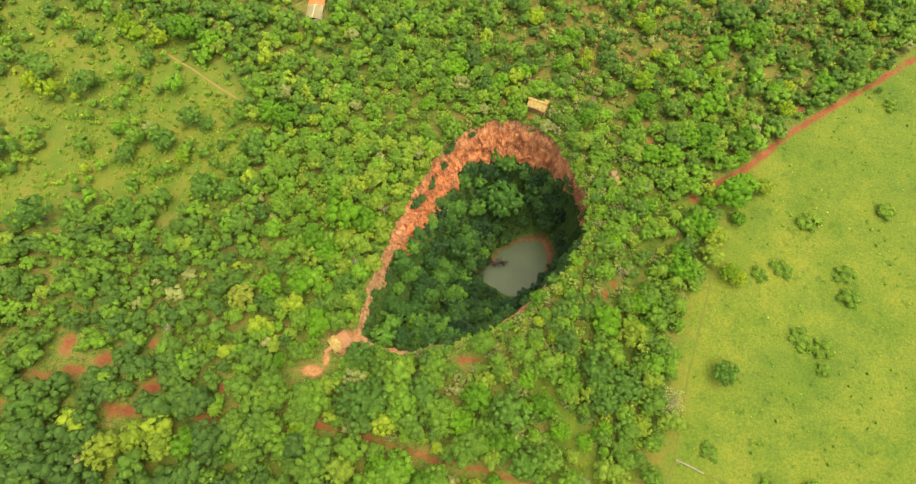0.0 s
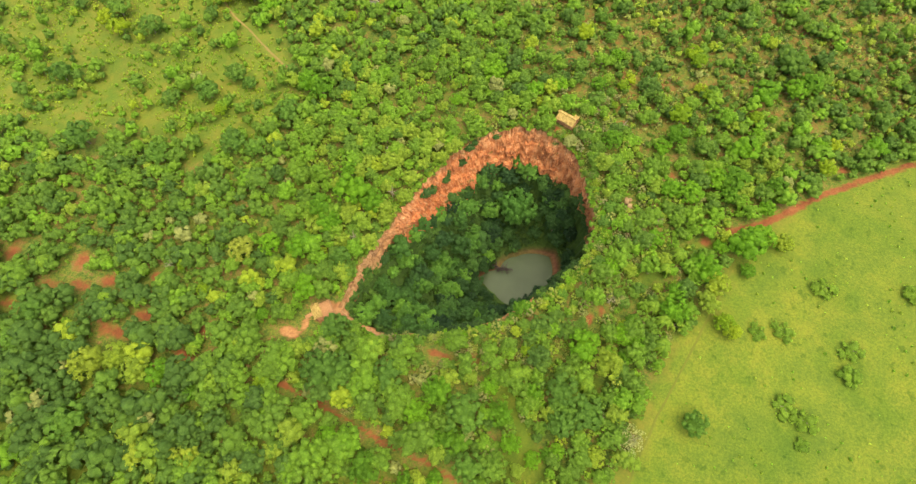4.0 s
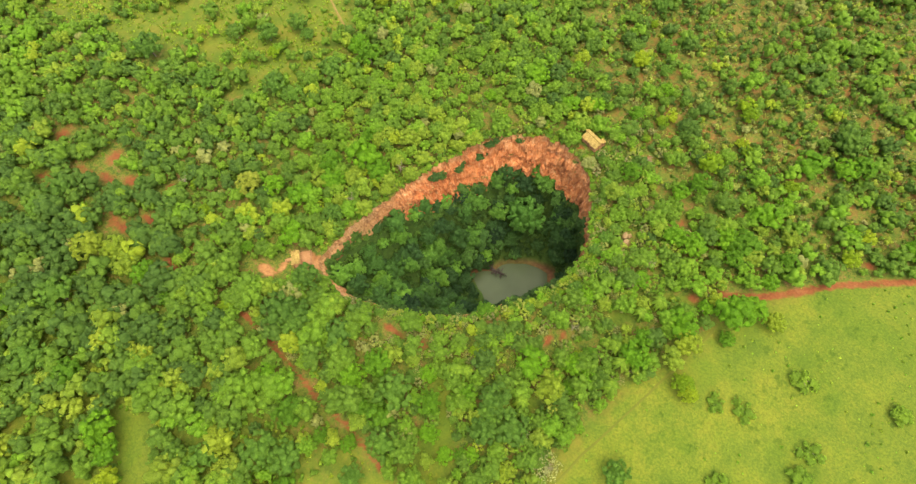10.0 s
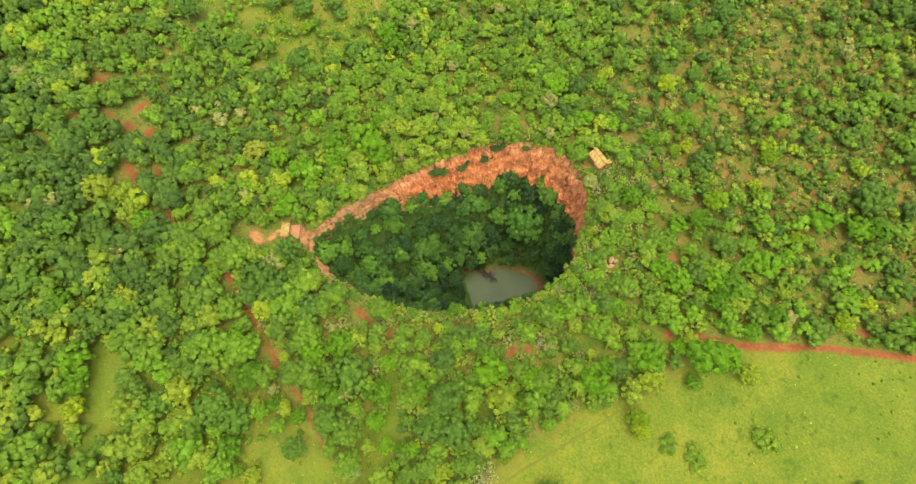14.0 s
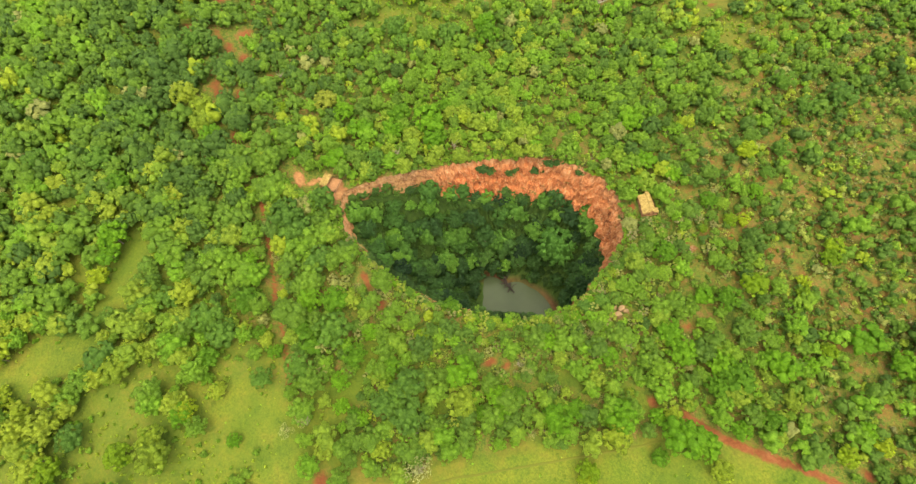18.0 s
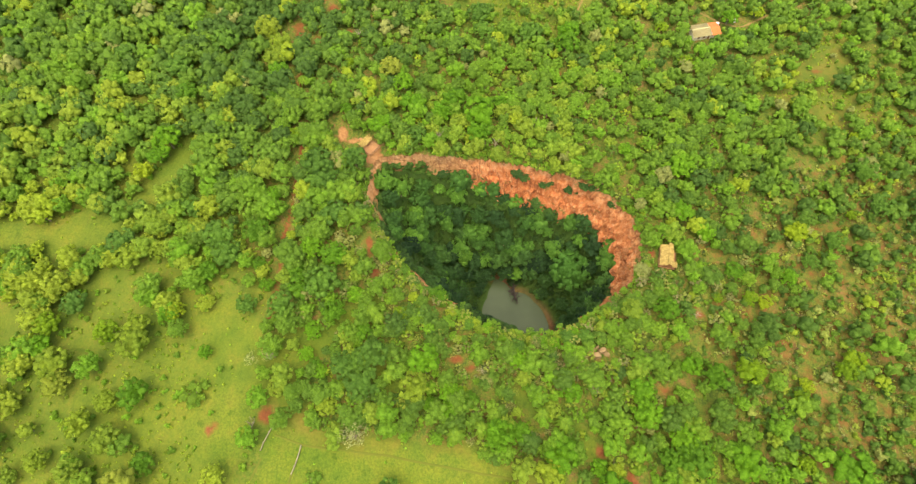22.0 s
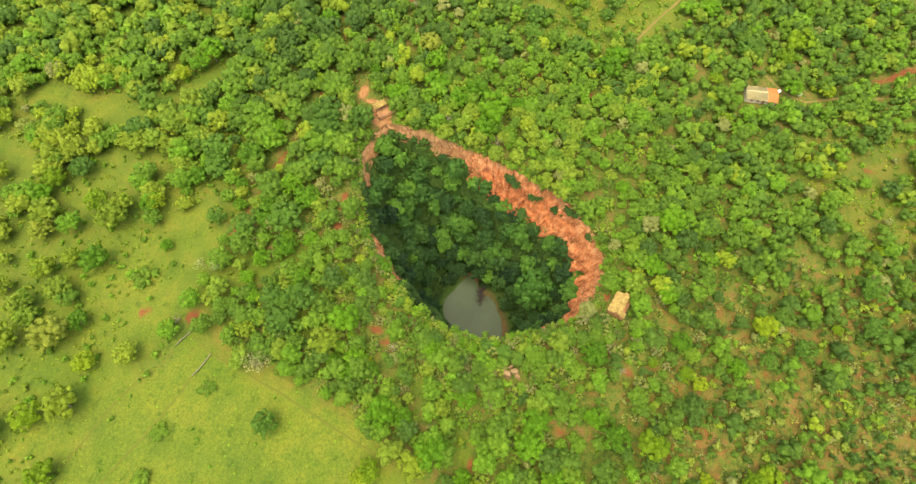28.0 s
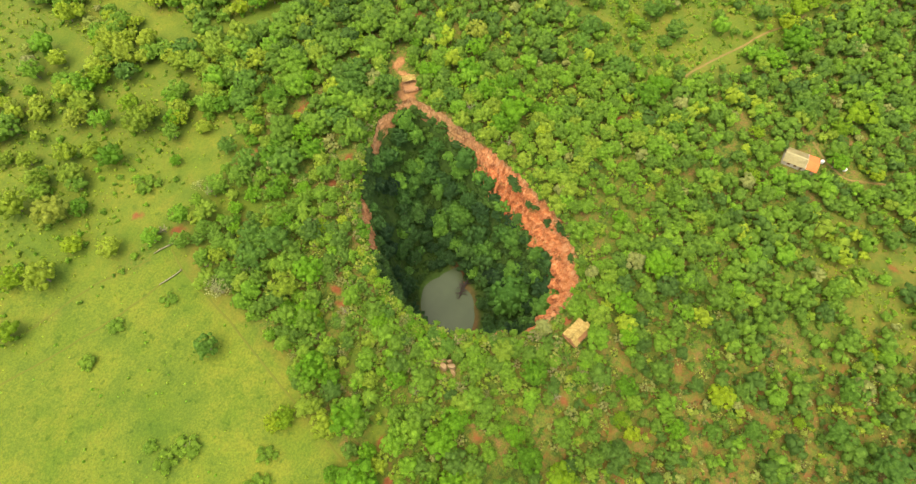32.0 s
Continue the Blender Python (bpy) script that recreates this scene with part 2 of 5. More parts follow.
def water_material():
    n = Nodes("green_water", 0.3)
    n.color(n.ramp(n.noise(0.08, 3), [(0.35, (0.036, 0.053, 0.024)), (0.65, (0.046, 0.063, 0.030))]))
    n.b.inputs["Specular IOR Level"].default_value = 0.15
    n.bump(n.noise(1.2, 3), 0.04, 0.05)
    return n.m


M_GROUND, M_CLIFF, M_FLOOR, M_WATER = ground_material(), cliff_material(), floor_material(), water_material()

# ---- plan ----
C = np.array([66.0, -4.0])
POND_Z = -57.0
RIM = [(8.5, -57), (8.5, -48), (10, -36), (14, -21), (18.5, -6), (26, 13), (34.5, 32), (50, 44), (62, 46), (72, 43.5), (79, 38), (85.5, 28.5), (90, 19),
       (95.5, 8), (95, -5), (90, -17), (81, -30), (70, -41), (58, -50), (45, -56), (32, -60), (20, -61)]
POND = [(50, -9), (57, -2), (59, 0), (66, 9), (74, 13), (83, 13.5), (86.5, 6), (85.5, -3), (82, -12), (75, -17), (68, -19), (60, -15), (54, -12)]
# angle round the pit (degrees), drop of the bare wall, how far it leans in
WALL = [(-140, 10, 3), (-129, 9, 3), (-112, 9, 3), (-90, 11, 3), (-60, 13, 3), (-30, 15, 3), (0, 20, 0), (22, 23, -2.5), (38, 24, -2.5), (60, 24, 1),
        (82, 29, 5), (95, 26, 6), (108, 27, 7), (131, 26, 8), (150, 27, 9), (165, 26, 10), (180, 23, 10), (190, 20, 8), (198, 15, 5), (206, 12, 4), (214, 11, 3)]
FIELD = [(400, 210), (241, 93), (214, 72), (192, 56), (176, 42), (161, 27), (152, 14), (147, 4), (140, -17), (129, -34), (126, -50), (123, -68),
         (122, -77), (114, -93), (113, -101), (125, -103), (146, -113), (169, -126), (260, -180), (700, -420), (700, 380)]
SAVANNA = [(113, -190), (91, -172), (74, -140), (62, -122), (63, -107), (74, -103), (89, -91), (104, -88), (114, -92), (113, -101), (125, -103), (146, -113), (169, -126), (260, -180), (260, -330), (90, -330)]
CLEARING = [(-235, -18), (-196, -25), (-157, -19), (-123, -5), (-80, -13), (-62, -2), (-56, 24), (-58, 46), (-79, 72), (-119, 90), (-140, 100), (-200, 112), (-235, 60)]
SCRUB = [(46, 92), (34, 150), (22, 220), (230, 220), (235, 96), (200, 76), (168, 66), (142, 62), (122, 42), (108, 46), (92, 58), (74, 66)]
MEADOW = [(-20, 120), (-26, 145), (-40, 175), (30, 190), (45, 150), (14, 120)]
# open strips through the trees: line, half width
LANES = [([(-4, -141), (9, -149), (19, -157), (27, -166), (30, -180), (29, -200), (26, -218)], 8.5), ([(76, -62), (80, -70), (86, -80), (92, -90)], 3.6),
         ([(84, -96), (86, -86)], 3.0), ([(114, -17), (130, 4), (150, 15)], 2.4), ([(-33, -58), (-26, 32)], 1.0), ([(-110, -89), (-130, -94)], 2.0),
         ([(104, -112), (120, -117), (142, -122), (165, -130)], 9.0), ([(88, -128), (113, -126)], 5.0), ([(6, -146), (19, -149)], 4.0), ([(102, -61), (107, -57)], 2.5),
         ([(56, -224), (63, -204)], 6.0), ([(70, -114), (74, -127), (88, -120)], 6.0), ([(-48, -247), (-60, -240)], 12.0)]
TRACKS = [([(262, 105), (244.5, 90.5), (224, 75.8), (200.5, 59.3), (180, 44), (162, 27.5), (148, 18.5)], 1.2),
          ([(-3, -88.2), (2, -89), (13, -90.2), (28.5, -93.5), (39.5, -95.8), (51.6, -97.4), (60, -98.2), (76, -102)], 0.7),
          ([(-78, 188), (-73.6, 181.3), (-56.8, 155.6)], 1.3)]
FOOTPATHS = [[(-126, 88), (-116.3, 82.8), (-106, 74), (-92, 66.4), (-75, 55.5), (-61, 48.5)], [(-50, 160), (-46, 140), (-40, 125), (-44, 116), (-52, 108)]]
# faint wheel marks on the pasture
RUTS = [[(150, 6), (142, -22), (131, -57), (123, -88), (118, -99)], [(125, -103), (143, -115), (168, -123), (179, -129)], [(131, -93), (149, -99), (170, -108), (189, -118)]]
SPOTS = [(69.8, 47.8, 2.4, 1.3), (-71, -89.5, 8, 2.8), (-63.5, -80.4, 4.5, 2.5), (-40, -89.8, 5, 1.7), (-36, -79.2, 3, 2), (-101, -68, 3, 5), (-85, -72, 4, 3), (-108, -90, 7, 2.2), (-117, -92.3, 6, 2),
         (-95, -77, 5, 2.5), (-105, -80, 5, 2), (-131, -72, 3, 5), (-24.5, 30, 1.5, 3), (-32.5, 8, 1.5, 2), (87.5, 105.5, 4, 2), (138, 10.8, 3, 1.8), (147.7, 18.5, 3, 1.4), (176.3, 78, 3, 2),
         (104.3, -28.6, 1.6, 2.2), (101, -33.5, 1.6, 3.5), (63.4, -60.5, 3, 1.5), (51, -62, 5, 1.5), (98.2, 83, 2.5, 2.5), (119, 92, 2.5, 2), (131, 90.5, 2.5, 2.5), (114, 122, 3, 3),
         (121.5, 37.5, 1.6, 2.6), (75, 71.4, 2, 2), (-22, 147, 3, 4), (-8, 149.5, 2, 4), (97, 58.5, 1.6, 2.5), (137, 108, 3, 2), (123, 118, 3, 2), (71.5, 119.7, 3, 2.5), (78.6, 125.7, 3, 2),
         (88, 118, 4, 2), (111, -101.5, 3, 3.2), (113, -121, 2, 2), (76, -102, 2, 1.6), (188, 59, 3, 1.5), (-46, 125, 2.2, 1.4), (-67, -65, 3, 2)]
SAND = [(-5.5, -70.5, 4.4, 2.4), (-1, -66, 1.6, 3), (4, -59, 4, 5), (9, -58, 2.5, 5)]


def polar(points):
    a = np.degrees([math.atan2(y - C[1], x - C[0]) for x, y in points])
    r = np.array([math.hypot(x - C[0], y - C[1]) for x, y in points])
    o = np.argsort(a)
    return a[o], r[o]


def round_interp(a, xs, ys):
    xs, ys = np.asarray(xs, float), np.asarray(ys, float)
    o = np.argsort(xs)
    xs, ys = xs[o], ys[o]
    return np.interp(a, np.r_[xs - 360, xs, xs + 360], np.r_[ys, ys, ys])


NA = 720
ANG = np.linspace(-180, 180, NA, endpoint=False)
DIR = np.stack([np.cos(np.radians(ANG)), np.sin(np.radians(ANG))], 1)


def smooth(v, k):
    w = np.hanning(2 * k + 3)[1:-1]
    return np.convolve(np.r_[v[-k:], v, v[:k]], w / w.sum(), "valid")


RIM_R = smooth(round_interp(ANG, *polar(RIM)), 4)
RIM_LOW = RIM_R + np.array([1.7 * noise.noise((d[0] * 9, d[1] * 9, 3.1)) + 1.2 * noise.noise((d[0] * 24, d[1] * 24, 7.7)) for d in DIR])
RIM_R = RIM_LOW + np.array([1.1 * noise.noise((d[0] * 58, d[1] * 58, 2.7)) + 0.5 * noise.noise((d[0] * 115, d[1] * 115, 9.7)) for d in DIR])
POND_R = smooth(round_interp(ANG, *polar(POND)), 3)
wa, wd, wl = zip(*WALL)
DROP = smooth(round_interp(ANG, wa, wd), 8)
LEAN = smooth(round_interp(ANG, wa, wl), 8)


def inside(px, py, poly):
    c = np.zeros(np.shape(px), bool)
    q = np.asarray(poly, float)
    for (x0, y0), (x1, y1) in zip(q, np.roll(q, -1, 0)):
        if y0 != y1:
            c ^= ((y0 > py) != (y1 > py)) & (px < (x1 - x0) * (py - y0) / (y1 - y0) + x0)
    return c


def line_dist(px, py, pts):
    best = np.full(np.shape(px), 1e9)
    for (x0, y0), (x1, y1) in zip(pts[:-1], pts[1:]):
        k = np.clip(((px - x0) * (x1 - x0) + (py - y0) * (y1 - y0)) / ((x1 - x0) ** 2 + (y1 - y0) ** 2), 0, 1)
        best = np.minimum(best, np.hypot(px - x0 - k * (x1 - x0), py - y0 - k * (y1 - y0)))
    return best


def zone(px, py, poly, soft=6.0):
    """1 well inside a patch of land, 0 well outside, with a wandering edge between."""
    d = line_dist(px, py, [*poly, poly[0]]) * np.where(inside(px, py, poly), 1, -1)
    d = d + soft * 0.8 * (np.sin(px * 0.21 + 0.9 * np.sin(py * 0.17)) * np.cos(py * 0.19 + 1.1 * np.sin(px * 0.13)))
    return np.clip(0.5 + d / (2 * soft), 0, 1)


def rim_gap(px, py):
    """How far outside the rim a place lies (negative inside the pit)."""
    a = np.degrees(np.arctan2(py - C[1], px - C[0]))
    return np.hypot(px - C[0], py - C[1]) - round_interp(a, ANG, RIM_R)


def height(px, py):
    """The ground's height outside the pit."""
    z = 0.9 * np.sin(px * 0.021 + 1.3) * np.cos(py * 0.017) + 0.5 * np.sin(px * 0.063 + py * 0.048)
    g = rim_gap(px, py)
    return z * np.clip(g / 25, 0, 1) - 1.2 * np.exp(-np.clip(g, 0, None) / 3)


def mesh_from(name, verts, faces, material, smooth_shade=True):
    """faces: an array of quads or triangles."""
    me = bpy.data.meshes.new(name)
    verts, faces = np.asarray(verts, np.float32), np.asarray(faces, np.int32)
    k = faces.shape[1]
    me.vertices.add(len(verts))
    me.vertices.foreach_set("co", verts.ravel())
    me.loops.add(faces.size)
    me.loops.foreach_set("vertex_index", faces.ravel())
    me.polygons.add(len(faces))
    me.polygons.foreach_set("loop_start", np.arange(0, faces.size, k, dtype=np.int32))
    me.polygons.foreach_set("loop_total", np.full(len(faces), k, np.int32))
    me.polygons.foreach_set("use_smooth", np.full(len(faces), smooth_shade))
    me.update(calc_edges=True)
    me.materials.append(material)
    return me


def face_values(me, name, values):
    me.attributes.new(name, "FLOAT", "FACE").data.foreach_set("value", np.asarray(values, np.float32))


def point_values(me, name, values):
    me.attributes.new(name, "FLOAT", "POINT").data.foreach_set("value", np.asarray(values, np.float32))


def rings(rows):
    """Quads between rows of NA points each."""
    i = np.arange(NA)
    j = (i + 1) % NA
    out = []
    for k in range(rows - 1):
        out.append(np.stack([k * NA + i, (k + 1) * NA + i, (k + 1) * NA + j, k * NA + j], 1))
    return np.concatenate(out)


def band(v, lo, hi):
    return np.clip((v - lo) / (hi - lo), 0, 1)


# ---- ground: one sheet from the rim to the horizon ----
steps = np.concatenate([np.arange(0, 6, 0.75), np.arange(6, 60, 1.5), np.arange(60, 260, 2.5), [275, 300, 350, 450, 700, 1200, 2200, 4000]])
gx = (C[0] + (RIM_R[None] + steps[:, None]) * DIR[None, :, 0]).ravel()
gy = (C[1] + (RIM_R[None] + steps[:, None]) * DIR[None, :, 1]).ravel()
me = mesh_from("ground", np.stack([gx, gy, height(gx, gy)], 1), rings(len(steps))[:, ::-1], M_GROUND)
open_land = zone(gx, gy, FIELD, 2.0)
light = np.maximum.reduce([open_land, 0.95 * zone(gx, gy, SAVANNA, 10), 0.9 * zone(gx, gy, CLEARING, 8), 0.6 * zone(gx, gy, MEADOW, 12), 0.75 * band(-gy, 95, 125)])
soil = 0.12 + 0.34 * zone(gx, gy, SCRUB, 14) + 0.12 * zone(gx, gy, MEADOW) - 0.45 * open_land - 0.10 * zone(gx, gy, CLEARING) - 0.12 * zone(gx, gy, SAVANNA)
for pts, half in LANES:
    light = np.maximum(light, 0.92 * (1 - band(line_dist(gx, gy, pts), half * 0.6, half * 1.8)))
for pts, half in TRACKS:
    soil = np.maximum(soil, 0.95 * (1 - band(line_dist(gx, gy, pts), half * 0.8, half * 1.9)))
for sx, sy, rx, ry in SPOTS:
    soil = np.maximum(soil, (0.62 if sy > 60 else 0.95) * (1 - band(np.hypot((gx - sx) / rx, (gy - sy) / ry), 0.3, 1.8)))
sand = 0 * gx
for sx, sy, rx, ry in SAND:
    sand = np.maximum(sand, 1 - band(np.hypot((gx - sx) / rx, (gy - sy) / ry), 0.6, 1.3))
soil = np.maximum(np.maximum(soil, 1.2 * sand), 0.5 * (1 - band(rim_gap(gx, gy), 0.3, 2.0)) * round_interp(np.degrees(np.arctan2(gy - C[1], gx - C[0])), [-160, -139, -136, 20, 50, 170], [1, 1, 0, 0, 1, 1]))
point_values(me, "pasture", light)
point_values(me, "soil", soil)
point_values(me, "sand", sand)
edge_line = [(165, 30), (150, 12), (147, 4), (140, -17), (129, -34), (126, -50), (123, -68), (118, -90)]
point_values(me, "dry", 0.5 * (1 - band(line_dist(gx, gy, edge_line), 3, 12)) * (zone(gx, gy, FIELD, 3) > 0.2) + 0.28 * zone(gx, gy, SAVANNA, 8) + 0.3 * zone(gx, gy, SCRUB, 14) + 0.4 * zone(gx, gy, CLEARING, 10) + 0.5 * zone(gx, gy, MEADOW, 10))
tagged(new("ground", me), "rolling ground of grass, leaf litter and red soil", "ground", kind="structure")


def trodden(name, label, pts, half, material):
    """A thin, uneven strip that follows the ground along a line."""
    pts = np.array(pts, float)
    along = np.concatenate([[0], np.cumsum(np.hypot(*np.diff(pts, axis=0).T))])
    q = np.arange(0, along[-1], 0.8)
    c = np.stack([np.interp(q, along, pts[:, 0]), np.interp(q, along, pts[:, 1])], 1)
    for _ in range(12):
        c[1:-1] = (c[:-2] + c[1:-1] * 2 + c[2:]) / 4
    t = np.gradient(c, axis=0)
    t /= np.linalg.norm(t, axis=1)[:, None]
    side = np.stack([-t[:, 1], t[:, 0]], 1)
    wob = np.array([noise.noise((a * 0.13, 3.3, half)) for a in q])
    c = c + side * wob[:, None] * 0.5
    cols = []
    for i, e in enumerate((-1, -0.5, 0.5, 1)):
        w = half * (0.75 + 0.7 * np.array([abs(noise.noise((a * 0.5, i * 4.0, 1.2))) for a in q]))
        p = c + side * (e * w)[:, None]
        cols.append(np.c_[p, height(p[:, 0], p[:, 1]) + (0.10 if abs(e) < 1 else 0.03)])
    v = np.stack(cols, 1).reshape(-1, 3)
    f = [(4 * i + k, 4 * i + k + 1, 4 * i + k + 5, 4 * i + k + 4) for i in range(len(q) - 1) for k in range(3)]
    return tagged(new(name, mesh_from(name, v, np.array(f), material)), label, "track", kind="structure")


M_RUT = plain("flattened_grass", (0.070, 0.088, 0.010), (0.100, 0.102, 0.014), 0.5)
M_TROD = plain("trodden_earth", (0.115, 0.095, 0.026), (0.21, 0.135, 0.05), 0.6)
for pts in RUTS:
    trodden("track", "faint cattle track of flattened grass on the pasture", pts, 0.42, M_RUT)
for pts in FOOTPATHS:
    trodden("track", "narrow trodden earth footpath through rough grass", pts, 0.55, M_TROD)

# ---- pit wall ----
NW = 64
vs, moss, tan, cap = [], [], [], []
GULLY = np.array([abs(noise.noise((d[0] * 21, d[1] * 21, 1.7))) + 0.7 * abs(noise.noise((d[0] * 60, d[1] * 60, 8.2))) for d in DIR])
SHIFT = np.array([0.6 * noise.noise((d[0] * 9, d[1] * 9, 4.4)) + 0.25 * noise.noise((d[0] * 30, d[1] * 30, 2.4)) for d in DIR])
ARC = np.cumsum(RIM_R * math.radians(360 / NA))
BLOCKY = round_interp(ANG, [-165, -140, -120, 5, 66, 95, 135, 170, 195], [0.25, 0.25, 0.2, 0.1, 0.12, 0.8, 0.65, 0.45, 0.25])     # sharpest at the northern end
for k in range(NW):
    s = k / (NW - 1)
    step = s * 5 + SHIFT * min(1, 4 * s * (1 - s) + 0.2)
    stairs = np.clip((np.floor(step) + np.clip((step - np.floor(step) - 0.55) / 0.45, 0, 1)) / 5, 0, 1)
    rr = RIM_LOW + (RIM_R - RIM_LOW) * max(0.0, 1 - 2.6 * s) - LEAN * (0.4 * s + 0.6 * stairs)
    zz = -1.2 - (DROP - 1.2) * s
    bulge = np.array([2.0 * noise.noise((d[0] * 6, d[1] * 6, s * 2.2)) + 1.1 * noise.noise((d[0] * 22, d[1] * 22, s * 6)) + 0.8 * (1 - 0.7 * s) * abs(noise.noise((d[0] * 70, d[1] * 70, s * 13)))
                      + 0.5 * abs(noise.noise((d[0] * 150, d[1] * 150, s * 40))) for d in DIR])
    row = s * DROP / 3.6 + 0.9 * SHIFT
    block = np.array([noise.cell((ARC[i] / 4.6 + 0.37 * math.floor(row[i]) + 0.5 * noise.noise((DIR[i][0] * 30, DIR[i][1] * 30, s * 9)), row[i], 5.5)) for i in range(NA)])
    joint = np.clip(1.6 * np.abs(row - np.floor(row) - 0.5) - 0.5, 0, 1)
    bulge = bulge + BLOCKY * (2.2 * (block - 0.5) - 1.4 * joint)
    bulge = (bulge - 0.5 + 1.3 * (GULLY - 0.35) * (1 - 0.9 * s)) * np.clip(DROP / 22, 0.3, 1)
    if k == 0:
        zz = height(C[0] + RIM_R * DIR[:, 0], C[1] + RIM_R * DIR[:, 1])
    rr = rr + bulge * min(1, s * 5)
    vs.append(np.stack([C[0] + rr * DIR[:, 0], C[1] + rr * DIR[:, 1], zz], 1))
    south = round_interp(ANG, [-150, -138, -134, -118, -105, -92, -66, -54, -20, 10, 40, 120, 190], [0.0, 0.0, 0.4, 0.2, 1.2, 0.0, 0.0, 1.2, 1.3, 0.5, 0.0, 0.0, 0.0])
    moss.append(south)
    cap.append(np.clip(1.3 - s * DROP / (4.5 + 3.5 * SHIFT), 0, 1))
    tan.append(round_interp(ANG, [-163, -150, -128, 184, 190], [0.6, 0.9, 0.6, 0.0, 0.1]))
WALL_ROWS = vs
BASE_R = np.hypot(vs[-1][:, 0] - C[0], vs[-1][:, 1] - C[1])
BASE_Z = vs[-1][:, 2]
me = mesh_from("wall_pit", np.concatenate(vs), rings(NW)[:, ::-1], M_CLIFF, False)
point_values(me, "moss", np.concatenate(moss))
point_values(me, "cap", np.concatenate(cap))
point_values(me, "tan", np.clip(np.concatenate(tan), 0, 1))
tagged(new("wall_pit", me), "steep red sandstone wall of the pit", "cliff", kind="structure")

# ---- pit floor: a slope of earth down to the pond and its bed ----
NF = 40
vs = []
for k in range(NF + 6):
    if k < NF:
        s = k / (NF - 1)
        r = BASE_R + (POND_R - BASE_R) * s
        z = BASE_Z + (POND_Z + 0.3 - BASE_Z) * (1 - (1 - s) ** 1.5)
        z = z + np.array([1.0 * noise.noise((d[0] * r[i] * 0.15, d[1] * r[i] * 0.15, 5.0)) for i, d in enumerate(DIR)]) * math.sin(s * math.pi)
    else:
        q = (k - NF + 1) / 6
        r = POND_R * (1 - q) + 0.05
        z = np.full(NA, POND_Z + 0.3 - 3 * math.sin(q * math.pi / 2))
    vs.append(np.stack([C[0] + r * DIR[:, 0], C[1] + r * DIR[:, 1], z], 1))
FLOOR = np.array(vs)
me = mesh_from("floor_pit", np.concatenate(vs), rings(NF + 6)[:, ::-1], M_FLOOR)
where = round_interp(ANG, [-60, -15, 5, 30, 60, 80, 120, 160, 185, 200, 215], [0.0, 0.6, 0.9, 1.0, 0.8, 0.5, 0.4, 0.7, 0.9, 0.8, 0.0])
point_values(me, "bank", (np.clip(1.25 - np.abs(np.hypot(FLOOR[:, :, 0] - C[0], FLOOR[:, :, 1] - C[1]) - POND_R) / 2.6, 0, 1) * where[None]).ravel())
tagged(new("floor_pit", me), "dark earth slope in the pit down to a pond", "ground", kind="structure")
ring = np.stack([C[0] + (POND_R + 2.5) * DIR[:, 0], C[1] + (POND_R + 2.5) * DIR[:, 1], np.full(NA, POND_Z)], 1)
rows = [np.c_[C + (ring[:, :2] - C) * q, ring[:, 2]] for q in (1, 0.75, 0.5, 0.25, 0.001)]
me = mesh_from("water", np.concatenate(rows), rings(5)[:, ::-1], M_WATER)
tagged(new("water", me), "still grey-green pond at the bottom of the pit", "water", kind="structure")


def floor_height(px, py):
    """The pit floor's height under a place inside the pit."""
    a = np.degrees(math.atan2(py - C[1], px - C[0]))
    i = int(round((a + 180) / 360 * NA)) % NA
    col = FLOOR[:, i]
    rr = np.hypot(col[:, 0] - C[0], col[:, 1] - C[1])
    return float(np.interp(math.hypot(px - C[0], py - C[1]), rr[::-1], col[::-1, 2]))


